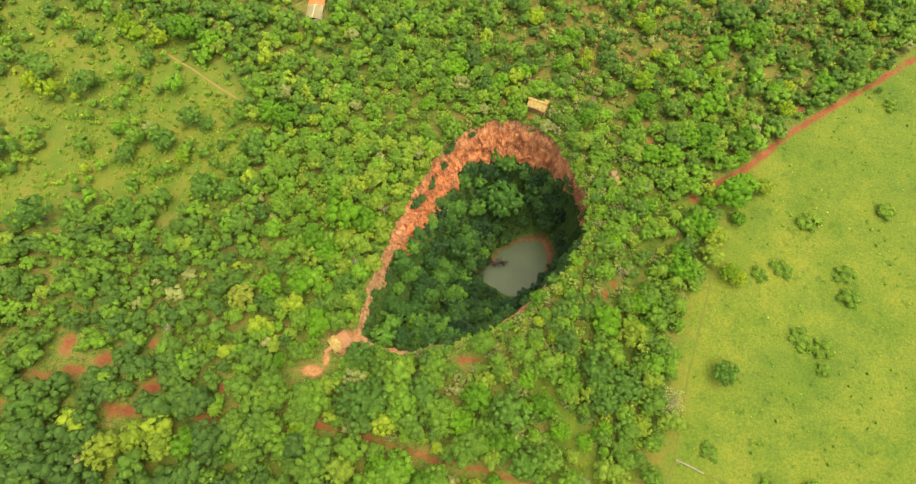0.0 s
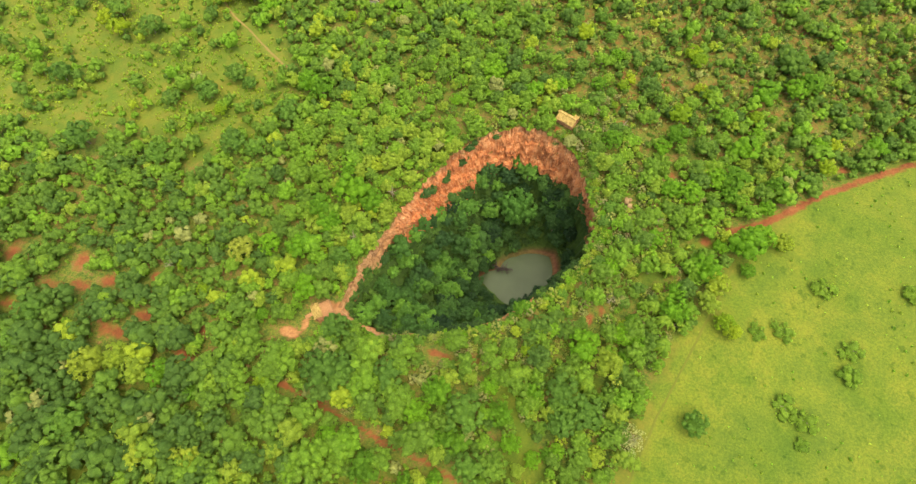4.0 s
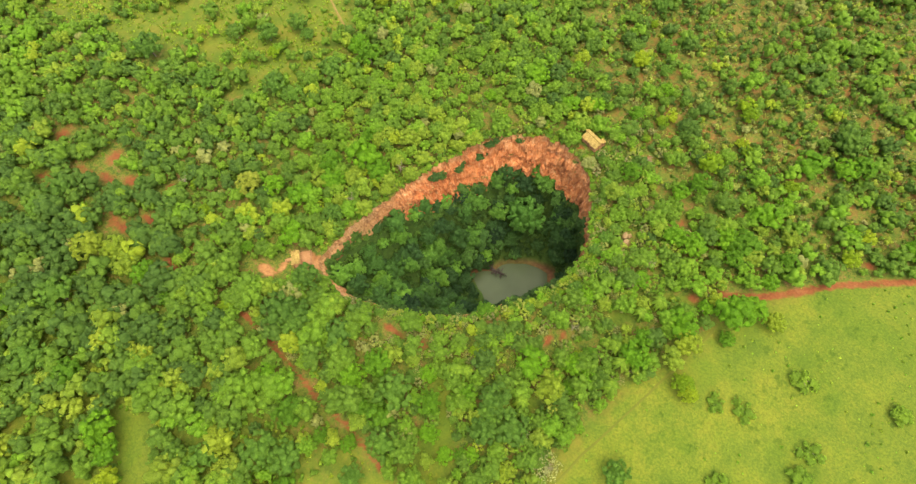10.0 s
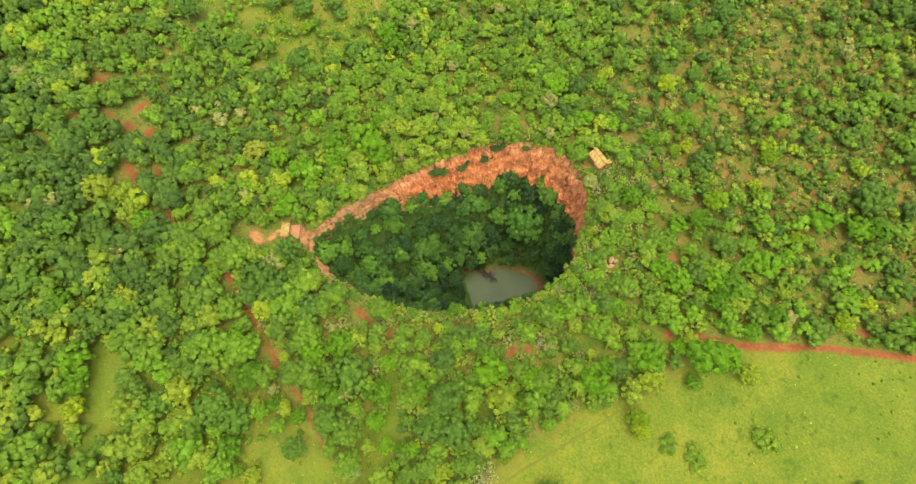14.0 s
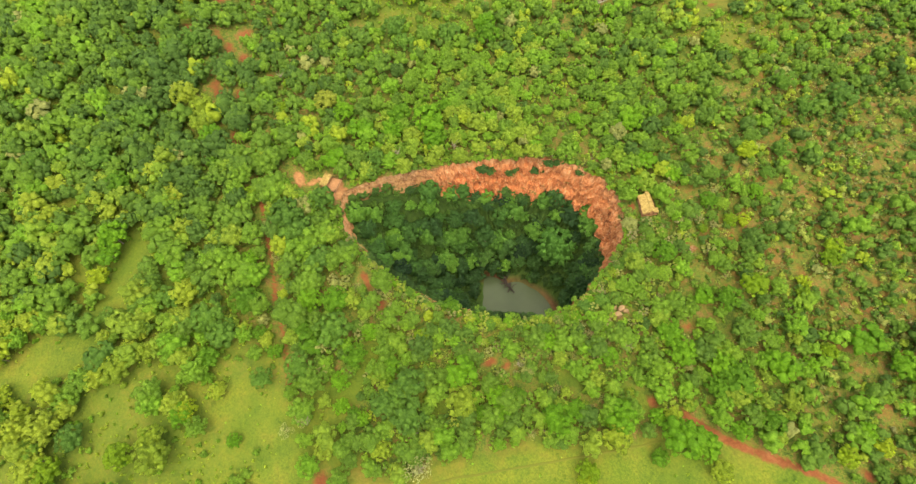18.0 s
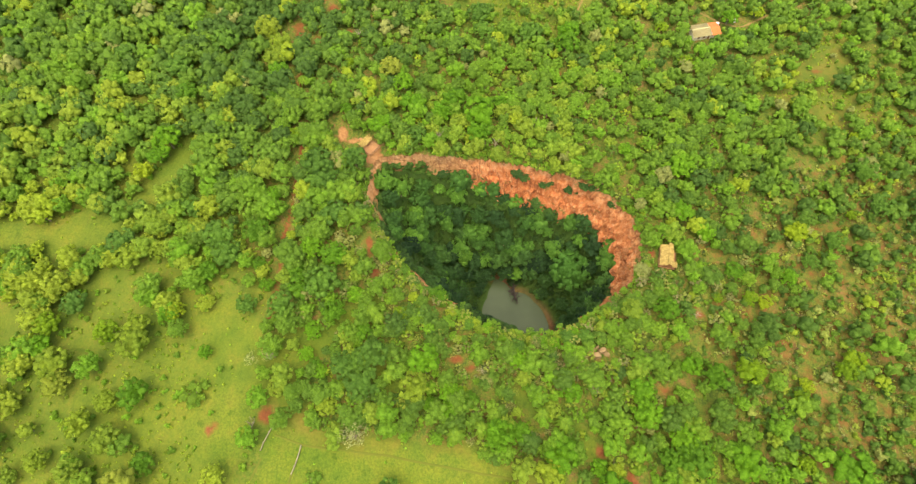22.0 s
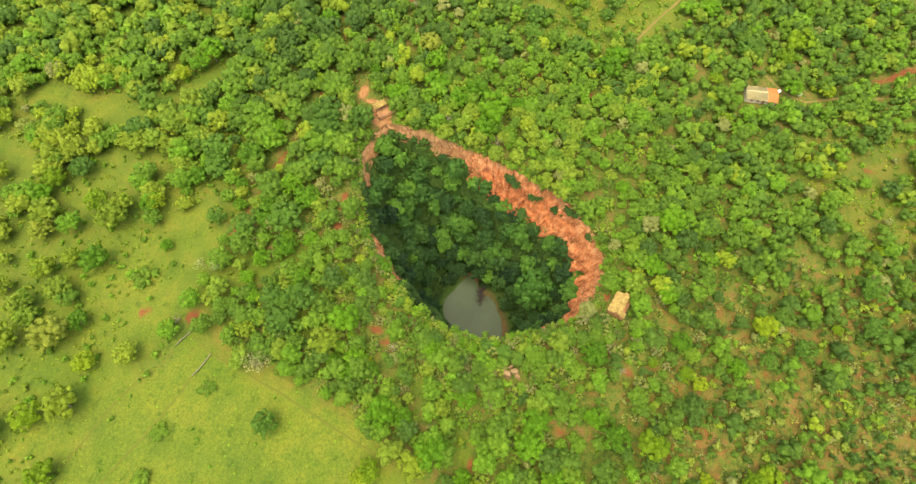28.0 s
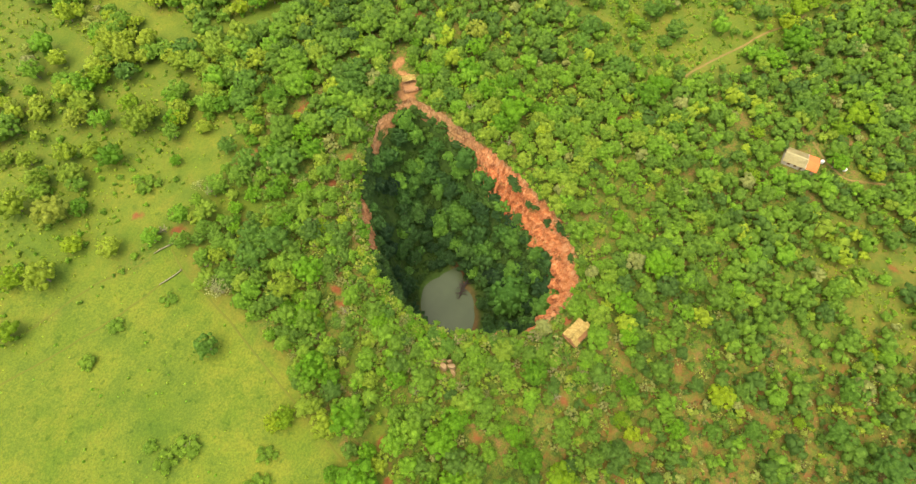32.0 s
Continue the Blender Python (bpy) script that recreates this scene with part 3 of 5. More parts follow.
# ---- trees ----
def crown(seed, lobes, sprays, lobe=0.3, size=0.16, flat=0.75, core=0.62, bare=False):
    """A crown of unit radius: rounded, uneven billows of leaves with loose sprays standing out of them.
    Returns corners, quads and a shade per quad; the crown's middle is near z = 0.95."""
    g = np.random.default_rng(seed)
    vs, fs, shade, centres = [], [], [], []
    bands = (28, 92)
    for i in range(-1 if core else 0, lobes):
        k = (i + 0.5) / lobes
        up = 1 - 1.25 * max(k, 0)
        a = i * 2.39996 + g.uniform(-0.35, 0.35)
        d = math.sqrt(max(0.0, 1 - up * up)) * (1 - lobe) * g.uniform(0.8, 1.12)
        c = np.array([d * math.cos(a), d * math.sin(a), 0.95 + up * (1 - lobe) * flat * g.uniform(0.85, 1.15)])
        r = lobe * g.uniform(0.6, 1.5)
        if i < 0:
            c, r = np.array([0.03, 0.02, 0.95 - 0.22 * flat]), core - 0.2 * (1 - flat)
        else:
            centres.append((c, r))
            if bare:
                continue
        o, turn = len(vs), g.uniform(0, 6)
        out = np.array([c[0], c[1], (c[2] - 0.75) * 1.3])
        out = out / (np.linalg.norm(out) + 1e-6)
        u = np.cross(out, (0.31, 0.2, 0.93))
        u /= np.linalg.norm(u)
        w = np.cross(out, u)
        for t in bands:
            t = math.radians(t)
            for j in range(6):
                p = turn + (j + 0.5 * (t > 1)) * PI2 / 6
                q = out * math.cos(t) + (u * math.cos(p) + w * math.sin(p)) * math.sin(t)
                vs.append(c + q * r * g.uniform(0.80, 1.2) * np.array([1, 1, 0.9]))
        fs += [(o, o + 1, o + 2, o + 3), (o, o + 3, o + 4, o + 5)]
        for ring in range(0, 6 * len(bands) - 6, 6):
            for j in range(6):
                fs.append((o + ring + j, o + ring + 6 + j, o + ring + 6 + (j + 1) % 6, o + ring + (j + 1) % 6))
        shade += list(np.clip(g.uniform(0.15, 0.7) + g.uniform(-0.15, 0.15, 2 + 6 * (len(bands) - 1)), 0, 1))
    for _ in range(sprays):
        c, r = centres[int(g.integers(lobes))]
        v = g.normal(size=3)
        v[2] = abs(v[2]) - 0.3
        v /= np.linalg.norm(v)
        p = c + v * r * g.uniform(0.95, 1.25)
        nrm = v + (0, 0, 0.5) + g.normal(size=3) * 0.45
        nrm /= np.linalg.norm(nrm)
        u = np.cross(nrm, g.normal(size=3))
        u /= np.linalg.norm(u)
        w = np.cross(nrm, u)
        a, b = size * g.uniform(0.6, 1.3), size * g.uniform(0.4, 0.9)
        o = len(vs)
        vs += [p - u * a, p - w * b, p + u * a, p + w * b]
        fs.append((o, o + 1, o + 2, o + 3))
        shade.append(g.uniform(0.1, 1.0))
    return np.array(vs), np.array(fs), np.array(shade)


def stem(seed, limbs=3, top=0.95, thick=0.06):
    """A tapered trunk with a few limbs, five-sided; unit crown radius."""
    g = np.random.default_rng(seed)
    v, f = [], []

    def tube(a, b, ra, rb):
        a, b = np.array(a), np.array(b)
        d = (b - a) / np.linalg.norm(b - a)
        u = np.cross(d, (0.3, 0.9, 0.2))
        u /= np.linalg.norm(u)
        w = np.cross(d, u)
        o = len(v)
        for c, r in ((a, ra), (b, rb)):
            for k in range(5):
                t = k * PI2 / 5
                v.append(c + r * (u * math.cos(t) + w * math.sin(t)))
        for k in range(5):
            f.append((o + k, o + (k + 1) % 5, o + 5 + (k + 1) % 5, o + 5 + k))

    lean = g.uniform(-0.1, 0.1, 2)
    fork = np.array([lean[0], lean[1], top * 0.55])
    tube((0, 0, -0.15), fork, thick, thick * 0.7)
    for i in range(limbs):
        a = i * PI2 / limbs + g.uniform(0, 1)
        tube(fork, fork + np.array([0.4 * math.cos(a), 0.4 * math.sin(a), top * g.uniform(0.35, 0.5)]), thick * 0.55, thick * 0.2)
    return np.array(v), np.array(f)


CROWNS = {
    "broad": [crown(11 + i, 21, 160, 0.235, 0.085, 0.75, 0.70) for i in range(7)],
    "small": [crown(41 + i, 11, 96, 0.29, 0.115, 0.78, 0.66) for i in range(7)],
    "shrub": [crown(71 + i, 4, 36, 0.42, 0.22, 0.9, 0.55) for i in range(5)],
    "bush": [crown(171 + i, 8, 130, 0.28, 0.13, 0.6, 0.5) for i in range(4)],
    "flat": [crown(91 + i, 26, 150, 0.21, 0.095, 0.55, 0.70) for i in range(4)],
    "great": [crown(351 + i, 40, 240, 0.165, 0.062, 0.72, 0.76) for i in range(4)],
    "spread": [crown(361 + i, 44, 240, 0.155, 0.060, 0.52, 0.74) for i in range(3)],
    "dome": [crown(371, 84, 520, 0.125, 0.045, 0.60, 0.82)],
    "airy": [crown(131 + i, 9, 110, 0.20, 0.16, 0.85, 0) for i in range(4)],
    "twiggy": [crown(151 + i, 11, 230, 0.30, 0.085, 0.8, 0, True) for i in range(3)],
    "dry_shrub": [crown(181 + i, 5, 30, 0.34, 0.20, 0.7, 0, True) for i in range(3)],
    "far_broad": [crown(211 + i, 11, 46, 0.29, 0.13, 0.75, 0.66) for i in range(6)],
    "far_small": [crown(241 + i, 6, 24, 0.36, 0.20, 0.78, 0.6) for i in range(6)],
    "tuft": [crown(301 + i, 1, 9, 0.45, 0.4, 0.5, 0) for i in range(3)],
    "far_shrub": [crown(271 + i, 2, 12, 0.5, 0.32, 0.9) for i in range(4)],
}
STEMS = [stem(5 + i) for i in range(4)]


def scatter(x0, y0, x1, y1, cell, keep):
    """Places on a jittered grid; keep(x, y) gives the chance that one stays."""
    nx, ny = int((x1 - x0) / cell), int((y1 - y0) / cell)
    i, j = np.meshgrid(np.arange(nx), np.arange(ny))
    x = x0 + (i.ravel() + 0.5 * (j.ravel() % 2) + rng.uniform(-0.42, 0.42, nx * ny)) * cell
    y = y0 + (j.ravel() + rng.uniform(-0.42, 0.42, nx * ny)) * cell
    ok = rng.uniform(size=nx * ny) < keep(x, y)
    return x[ok], y[ok]


def patches(px, py, scale, seed):
    return np.array([noise.noise((a * scale, b * scale, seed)) for a, b in zip(px, py)])


SEEN = [(-240, 35), (-232, 120), (-150, 135), (-80, 200), (0, 245), (140, 245), (215, 195), (260, 130), (240, -20), (215, -110), (160, -185), (60, -282), (-75, -278), (-165, -210), (-225, -80)]
# single trees and bushes that stand out: x, y, crown radius
LANDMARKS = {}
LANDMARKS["yellow"] = []
LANDMARKS["yellow"].append([(68, -182, 4.8), (-6, -91, 3.6), (135, -131, 4.1), (156, -140, 5.8), (172, -126, 4.7), (-58, -58, 2.2), (-44, -65, 3.0), (-79, 15, 3.6), (147, -22, 3.9), (-165, 52, 5.1), (-132, 90, 5.4), (-111, 81, 4.7), (-43, 85, 3.3), (-20, 89, 4.1), (92, 66, 2.0), (96, 82, 2.7), (120, 67, 5.4), (127, 85, 2.7), (130, 82, 3.1), (151, 74, 3.1), (180, 55, 3.8), (183, 68, 3.5), (-61, 116, 4.7), (-45, 133, 3.6), (31, 147, 2.7), (66, 130, 2.3), (121, 104, 4.2), (219, 117, 4.9), (227, 106, 3.2), (82, -52, 3.3)])
LANDMARKS["yellow"].append([(69, -136, 4.4), (74, -160, 5.1), (113, -33, 2.5), (71, 104, 4.4), (124, 99, 4.2), (94, 77, 3.3), (150, -24, 3.8), (-71, 121, 6.3), (3, -156, 4.5), (-124, 83, 5.8), (-154, 47, 5.6)])
LANDMARKS["middle"] = []
LANDMARKS["middle"].append([(-63, -170, 5.9), (-101, -103, 5.8), (-63, -123, 7.1), (70, -109, 4.4), (106, -67, 5.9), (-165, 13, 6.0), (-93, -15, 5.8), (-53, 0, 5.2), (-48, 22, 6.4), (-74, 33, 3.7), (-28, 54, 4.1), (-62, 98, 4.7), (49, 142, 5.3), (64, 142, 5.1), (77, 117, 4.6), (83, 105, 3.4), (98, -68, 5.5), (61, -174, 5.4), (20, -77, 7.1), (48, -117, 6.4), (38, -159, 6.2), (3, -38, 4.6), (98, -73, 5.6), (141, -60, 4.6), (67, 157, 7.0), (13, -65, 6.2), (19, -82, 6.3), (-52, -144, 7.1), (41, -120, 7.1), (13, -80, 7.1)])
LANDMARKS["middle"].append([(36, -75, 6.4), (97, -63, 5.9), (66, -80, 6.8), (25, -132, 5.5), (-103, -92, 7.1), (-64, -1, 5.7), (-89, 22, 6.0), (73, -96, 5.7), (-132, -16, 7.1)])
LANDMARKS["bright"] = []
LANDMARKS["bright"].append([(76, -184, 4.7), (-43, -98, 5.5), (-29, -101, 3.6), (24, -100, 4.2), (54, -105, 3.2), (55, -125, 5.2), (-17, -68, 3.2), (-5, -53, 5.5), (51, -84, 4.8), (55, -75, 5.8), (66, -89, 4.8), (72, -68, 3.5), (76, -37, 3.5), (87, -66, 4.0), (99, -82, 2.9), (113, -37, 4.2), (115, -45, 3.0), (116, -31, 3.4), (118, -38, 3.4), (-13, -19, 5.6), (-8, 0, 4.4), (-7, -25, 5.1), (104, -12, 4.2), (129, -16, 4.4), (143, 8, 3.4), (-86, 81, 5.9), (-37, 37, 5.9), (23, 49, 3.3), (56, 63, 4.5), (66, 69, 4.0)])
LANDMARKS["bright"].append([(115, 48, 3.8), (159, 31, 3.9), (161, 41, 4.8), (177, 66, 3.6), (199, 71, 4.5), (-43, 118, 4.1), (88, 94, 3.8), (166, 93, 5.3), (138, 38, 5.4), (143, 32, 4.5), (153, 87, 6.4), (152, 65, 3.8), (120, 29, 4.9), (129, -23, 5.4), (92, -87, 3.1), (98, -147, 5.3), (86, -124, 2.8), (96, -84, 2.6), (-4, -150, 5.2), (118, 4, 4.3), (-26, -41, 5.0), (-3, -10, 7.1), (36, 69, 5.7), (-45, 40, 5.5), (6, -11, 5.5), (70, -138, 4.6), (122, -141, 4.2), (-99, 86, 7.0), (94, 45, 4.6), (83, 75, 4.3)])
LANDMARKS["bright"].append([(120, 55, 4.9), (40, -106, 5.8), (-37, -140, 5.4), (-10, -146, 6.7), (63, -102, 3.2), (128, 28, 6.1), (157, 16, 5.9), (154, 2, 3.3), (148, 56, 5.9), (138, -3, 5.5), (59, -90, 5.1), (171, 96, 5.4), (84, -84, 3.8), (100, -45, 6.0), (-14, -38, 5.8), (152, 11, 7.1), (144, 39, 6.8), (78, -76, 4.7)])
LANDMARKS["dark"] = []
LANDMARKS["dark"].append([(-105, 15, 4.7), (-44, -16, 6.2), (-171, 65, 5.6), (-138, 52, 6.2), (213, 83, 5.9), (66, 110, 4.2), (164, 105, 7.1), (-82, 36, 5.4), (-162, 59, 6.7)])
LANDMARKS["olive"] = []
LANDMARKS["olive"].append([(44, -156, 6.3), (91, -175, 5.5), (96, -191, 5.1), (99, -157, 4.4), (106, -165, 5.4), (112, -155, 5.7), (116, -177, 4.4), (120, -187, 4.4), (134, -163, 6.2), (-52, -100, 5.7), (43, -144, 4.2), (73, -149, 5.5), (-36, -46, 5.5), (111, -80, 3.8), (142, -8, 5.6), (166, 17, 4.2), (159, 52, 4.0), (80, -149, 6.1), (84, -177, 6.6), (129, -147, 7.1), (150, -130, 6.2), (109, -49, 5.7), (-61, -98, 6.3), (-69, -103, 6.4)])
LANDMARKS["dull"] = []
LANDMARKS["dull"].append([(101, -127, 5.3), (151, -96, 3.9), (166, -95, 3.8), (134, -86, 3.4), (170, -45, 4.1), (176, -56, 2.8), (177, -48, 4.8), (160, -21, 3.9), (169, -18, 4.3), (182, 3, 4.9), (191, -28, 4.6), (192, -18, 4.3), (212, 9, 4.5), (227, 63, 3.7)])
LANDMARKS["pale"] = []
LANDMARKS["pale"].append([(90, -101, 2.8), (91, -107, 2.4), (122, -70, 3.9), (122, -74, 3.3)])


def cleared(px, py, d):
    """Takes away what would stand on a track, a bare patch, a roof or a tree that is set singly."""
    for pts, half in TRACKS:
        d = np.where(line_dist(px, py, pts) < half + (1.3 if half > 1 else 1.6), 0, d)
    for pts in FOOTPATHS:
        d = np.where(line_dist(px, py, pts) < 1.6, 0, d)
    for pts, half in LANES:
        d = np.where(line_dist(px, py, pts) < half * 0.8, (0.04 if half > 5.5 else 0.22) * d, d)
    for sx, sy, rx, ry in SPOTS + SAND:
        d = np.where(np.hypot((px - sx) / (rx + 1.2), (py - sy) / (ry + 1.2)) < 1, 0, d)
    for sx, sy, rx, ry in SPOTS:
        if sx < -30 and sy < -60:
            d = np.where(np.hypot((px - sx - 2.0) / (rx + 2.2), (py - sy + 1.0) / (ry + 2.2)) < 1, 0, d)
    for sx, sy, rx, ry in SAND:
        d = np.where(np.hypot((px - sx) / (rx + 2.4), (py - sy) / (ry + 2.4)) < 1, 0, d)
    for bx, by, br in ((73.6, 52.2, 6.2), (3, -59.5, 7), (10, -61, 3), (-45, 123.8, 3.2), (-43, 113.8, 2), (-38.6, 105, 8.2), (105.5, 17.5, 3.5), (3.2, 14.5, 2.5)):
        d = np.where(np.hypot(px - bx, py - by) < br, 0, d)
    return d


def wood_chance(px, py):
    d = np.full(px.shape, 1.02) + 0.35 * patches(px, py, 0.03, 2.2)
    for poly, soft, share, swing, scale, seed in ((SCRUB, 14, 0.32, 0.5, 0.05, 4.4), (CLEARING, 7, 0.15, 0.5, 0.04, 9.1), (MEADOW, 12, 0.36, 0.5, 0.04, 3.1),
                                                  (SAVANNA, 12, 0.13, 0.4, 0.03, 6.1), (FIELD, 2, 0.0, 0.0, 0.03, 1.0)):
        k = zone(px, py, poly, soft)
        d = d * (1 - k) + k * (share + (swing * patches(px, py, scale, seed) if swing else 0))
    k = band(-py, 100, 125) * band(px, -25, 25)
    d = d * (1 - k * (0.34 + 0.36 * band(px, 20, 60) - 0.9 * patches(px, py, 0.045, 5.5)))
    d = cleared(px, py, d)
    a = np.degrees(np.arctan2(py - C[1], px - C[0]))
    edge = round_interp(a, [-180, -138, -135, -133, -131, -121, -116, -96, -90, -66, -60, 30, 60, 150], [0.3, 0.3, -0.2, -0.2, 0.8, 0.8, -0.2, -0.2, 1.2, 1.2, -0.2, -0.2, 0.3, 0.2])
    d = np.where(rim_gap(px, py) < edge, 0, d)
    for many in LANDMARKS.values():
        for group in many:
            for x, y, r in group:
                d = np.where(np.hypot(px - x, py - y) < 0.8 * r, 0, d)
    return d * (zone(px, py, SEEN, 4) > 0.3)


def woodland(name, label, px, py, kinds, radius, tints, category, z=None):
    """Many trees joined into one mesh; each tree keeps its own size, turn and tint."""
    vs, fs, tint, leafv, mats, off = [], [], [], [], [], 0
    z = height(px, py) if z is None else z
    for x, y, z0 in zip(px, py, z):
        kind = kinds[int(rng.integers(len(kinds)))]
        cv, cf, lv = CROWNS[kind][int(rng.integers(len(CROWNS[kind])))]
        a, r = rng.uniform(0, PI2), radius(kind)
        m = np.array([[math.cos(a), -math.sin(a), 0], [math.sin(a), math.cos(a), 0], [0, 0, rng.uniform(0.85, 1.25)]]) * r
        low = 0.55 if "shrub" in kind else 0.82 if kind == "tuft" else 0.0
        vs.append((cv - (0, 0, low)) @ m.T + (x, y, z0))
        n = len(lv)
        fs.append(cf + off)
        off += len(cv)
        t = tints(x, y)
        tint.append(np.full(n, t))
        leafv.append(lv)
        mats.append(np.zeros(n, np.int32))
        if "far" not in kind and kind not in ("shrub", "tuft"):
            sv, sf = STEMS[int(rng.integers(4))]
            vs.append(sv @ m.T + (x, y, z0))
            fs.append(sf + off)
            off += len(sv)
            tint.append(np.full(len(sf), 0.0))
            leafv.append(np.full(len(sf), 0.5))
            mats.append(np.ones(len(sf), np.int32))
    me = mesh_from(name, np.concatenate(vs), np.concatenate(fs), M_LEAF, True)
    me.materials.append(M_BARK)
    me.polygons.foreach_set("material_index", np.concatenate(mats))
    face_values(me, "tint", np.concatenate(tint))
    face_values(me, "leafvar", np.concatenate(leafv))
    return tagged(new(name, me), label, category, kind="stuff")


def green(x, y):
    """A tree's tint by its place: brightest west of the pit, deeper in the north and in the south-west."""
    to_pit = math.hypot(x - 20, y - 10)
    mean = 0.54 + 0.20 * max(0.0, 1 - to_pit / 80) - 0.05 * min(1.0, max(0.0, (y - 50) / 40)) - 0.14 * min(1.0, max(0.0, (y - 55) / 25)) * min(1.0, max(0.0, (x - 20) / 30)) * min(1.0, max(0.0, (150 - x) / 40)) - 0.22 * min(1.0, max(0.0, (-y - 70) / 40)) * (1 - 0.75 * min(1.0, max(0.0, (-y - 110) / 40))) * min(1.0, max(0.0, (20 - x) / 40))
    mean += 0.13 * max(0.0, 1 - math.hypot(x - 128, y - 22) / 60)
    mean -= 0.26 * max(0.0, 1 - math.hypot(x + 80, y + 90) / 95)
    q = rng.uniform()
    if y < -118 and x > -50 and q < 0.25 + 0.25 * min(1.0, max(0.0, x / 40)):
        return float(rng.uniform(0.77, 0.9))
    return float(np.clip(rng.normal(mean, 0.18), 0.14, 0.82)) if q > 0.045 else (0.93 if q > 0.02 else 0.985)


bounds = (-250, -290, 265, 250)
tx, ty = scatter(*bounds, 4.35, wood_chance)
ta = np.degrees(np.arctan2(ty - C[1], tx - C[0]))
near_rim = (rim_gap(tx, ty) < 6.0) & (ta > -125) & (ta < 64)
south = (ty < -100 - 12 * np.sin(tx * 0.05)) & (tx > 45 - 35 * band(-ty, 130, 175) + 12 * np.sin(ty * 0.07)) & ~near_rim
rest = ~near_rim & ~south
far = np.hypot(tx - C[0], ty - C[1]) > 105
size = lambda k: rng.uniform(2.7, 4.5) if "broad" in k else rng.uniform(1.6, 3.1)
thin = rng.uniform(size=len(tx)) < 0.86
tall = rest & (ty < -68 + 8 * np.sin(tx * 0.06)) & (tx < 70)
rest &= ~tall
woodland("woodland", "dense woodland of mixed green broadleaf trees", tx[rest & ~far], ty[rest & ~far], ["broad", "small", "broad", "airy", "small"], size, green, "woodland")
woodland("outer_woodland", "wide belt of mixed green woodland trees", tx[rest & far], ty[rest & far], ["far_broad", "far_small", "far_small"], size, green, "woodland")
lofty = lambda k: rng.uniform(2.8, 5.6) if "broad" in k else rng.uniform(2.0, 3.6)
near = np.hypot(tx - 70, ty + 60) < 110
woodland("tall_woodland", "tall closed woodland of large rounded green crowns", tx[tall & near & thin], ty[tall & near & thin], ["broad", "small", "broad"], lofty, green, "woodland")
woodland("tall_woodland", "tall closed woodland of large green crowns in the distance", tx[tall & ~near & thin], ty[tall & ~near & thin], ["far_broad", "far_small", "far_broad"], lofty, green, "woodland")
wide = lambda k: rng.uniform(3.0, 5.6) if "small" not in k else rng.uniform(1.8, 3.2)
woodland("savanna_woodland", "open savanna woodland of olive and yellow-green trees", tx[south], ty[south], ["broad", "great", "small"], wide,
         lambda x, y: rng.uniform(0.77 + 0.16 * min(1.0, max(0.0, (-y - 160) / 60)), 0.89 + 0.11 * min(1.0, max(0.0, (-y - 160) / 60))) if rng.uniform() < 0.46 else rng.uniform(0.5, 0.76), "woodland")
sx, sy = scatter(*bounds, 4.1, lambda x, y: 0.45 * wood_chance(x, y))
woodland("undergrowth", "low shrubs and saplings among the trees", sx, sy, ["far_shrub"], lambda k: rng.uniform(0.7, 1.9), lambda *p: rng.uniform(0.35, 0.76), "shrubs")
sx, sy = scatter(-10, -85, 120, 70, 1.6, lambda x, y: cleared(x, y, 0.9 * ((rim_gap(x, y) > round_interp(np.degrees(np.arctan2(y - C[1], x - C[0])), [-155, -138, -135, -133, -131, -121, -118, -97, -92, -65, -60, 30, 60, 170], [0.3, 0.3, -0.7, -0.7, 0.5, 0.5, -0.9, -0.9, 0.8, 0.8, -0.9, -0.9, 0.2, 0.2])) & (rim_gap(x, y) < 4.5)) * np.where(np.abs(np.degrees(np.arctan2(y - C[1], x - C[0])) - 120) < 62, 0.75, 1)))
ex, ey = scatter(-10, -60, 100, 60, 1.5, lambda x, y: (rim_gap(x, y) > -1.0) * (rim_gap(x, y) < 0.6) * (np.abs(np.degrees(np.arctan2(y - C[1], x - C[0])) - 122) < 54) * (patches(x, y, 0.13, 4.1) > 0.08))
sx, sy = np.concatenate([sx, ex]), np.concatenate([sy, ey])
ha = np.arange(16) * PI2 / 16
sx, sy = np.concatenate([sx, 73.4 + (6.0 + 0.7 * np.sin(ha * 5)) * np.cos(ha)]), np.concatenate([sy, 52.2 + (5.6 + 0.7 * np.cos(ha * 3)) * np.sin(ha)])
woodland("rim_shrubs", "low green shrubs fringing the edge of the pit", sx, sy, ["shrub"], lambda k: rng.uniform(0.7, 1.5), green, "shrubs")
sx, sy = scatter(*bounds, 4.2, lambda x, y: cleared(x, y, 0.5 * zone(x, y, CLEARING, 8) + 0.10 * zone(x, y, SAVANNA, 4) + 0.4 * zone(x, y, MEADOW, 6)))
woodland("scattered_bushes", "low green bushes scattered over rough grass", sx, sy, ["far_shrub"], lambda k: rng.uniform(0.5, 1.8), lambda *p: rng.uniform(0.45, 0.88), "bushes")
sx, sy = scatter(20, 50, 240, 230, 2.4, lambda x, y: cleared(x, y, 0.9 * zone(x, y, SCRUB, 16)))
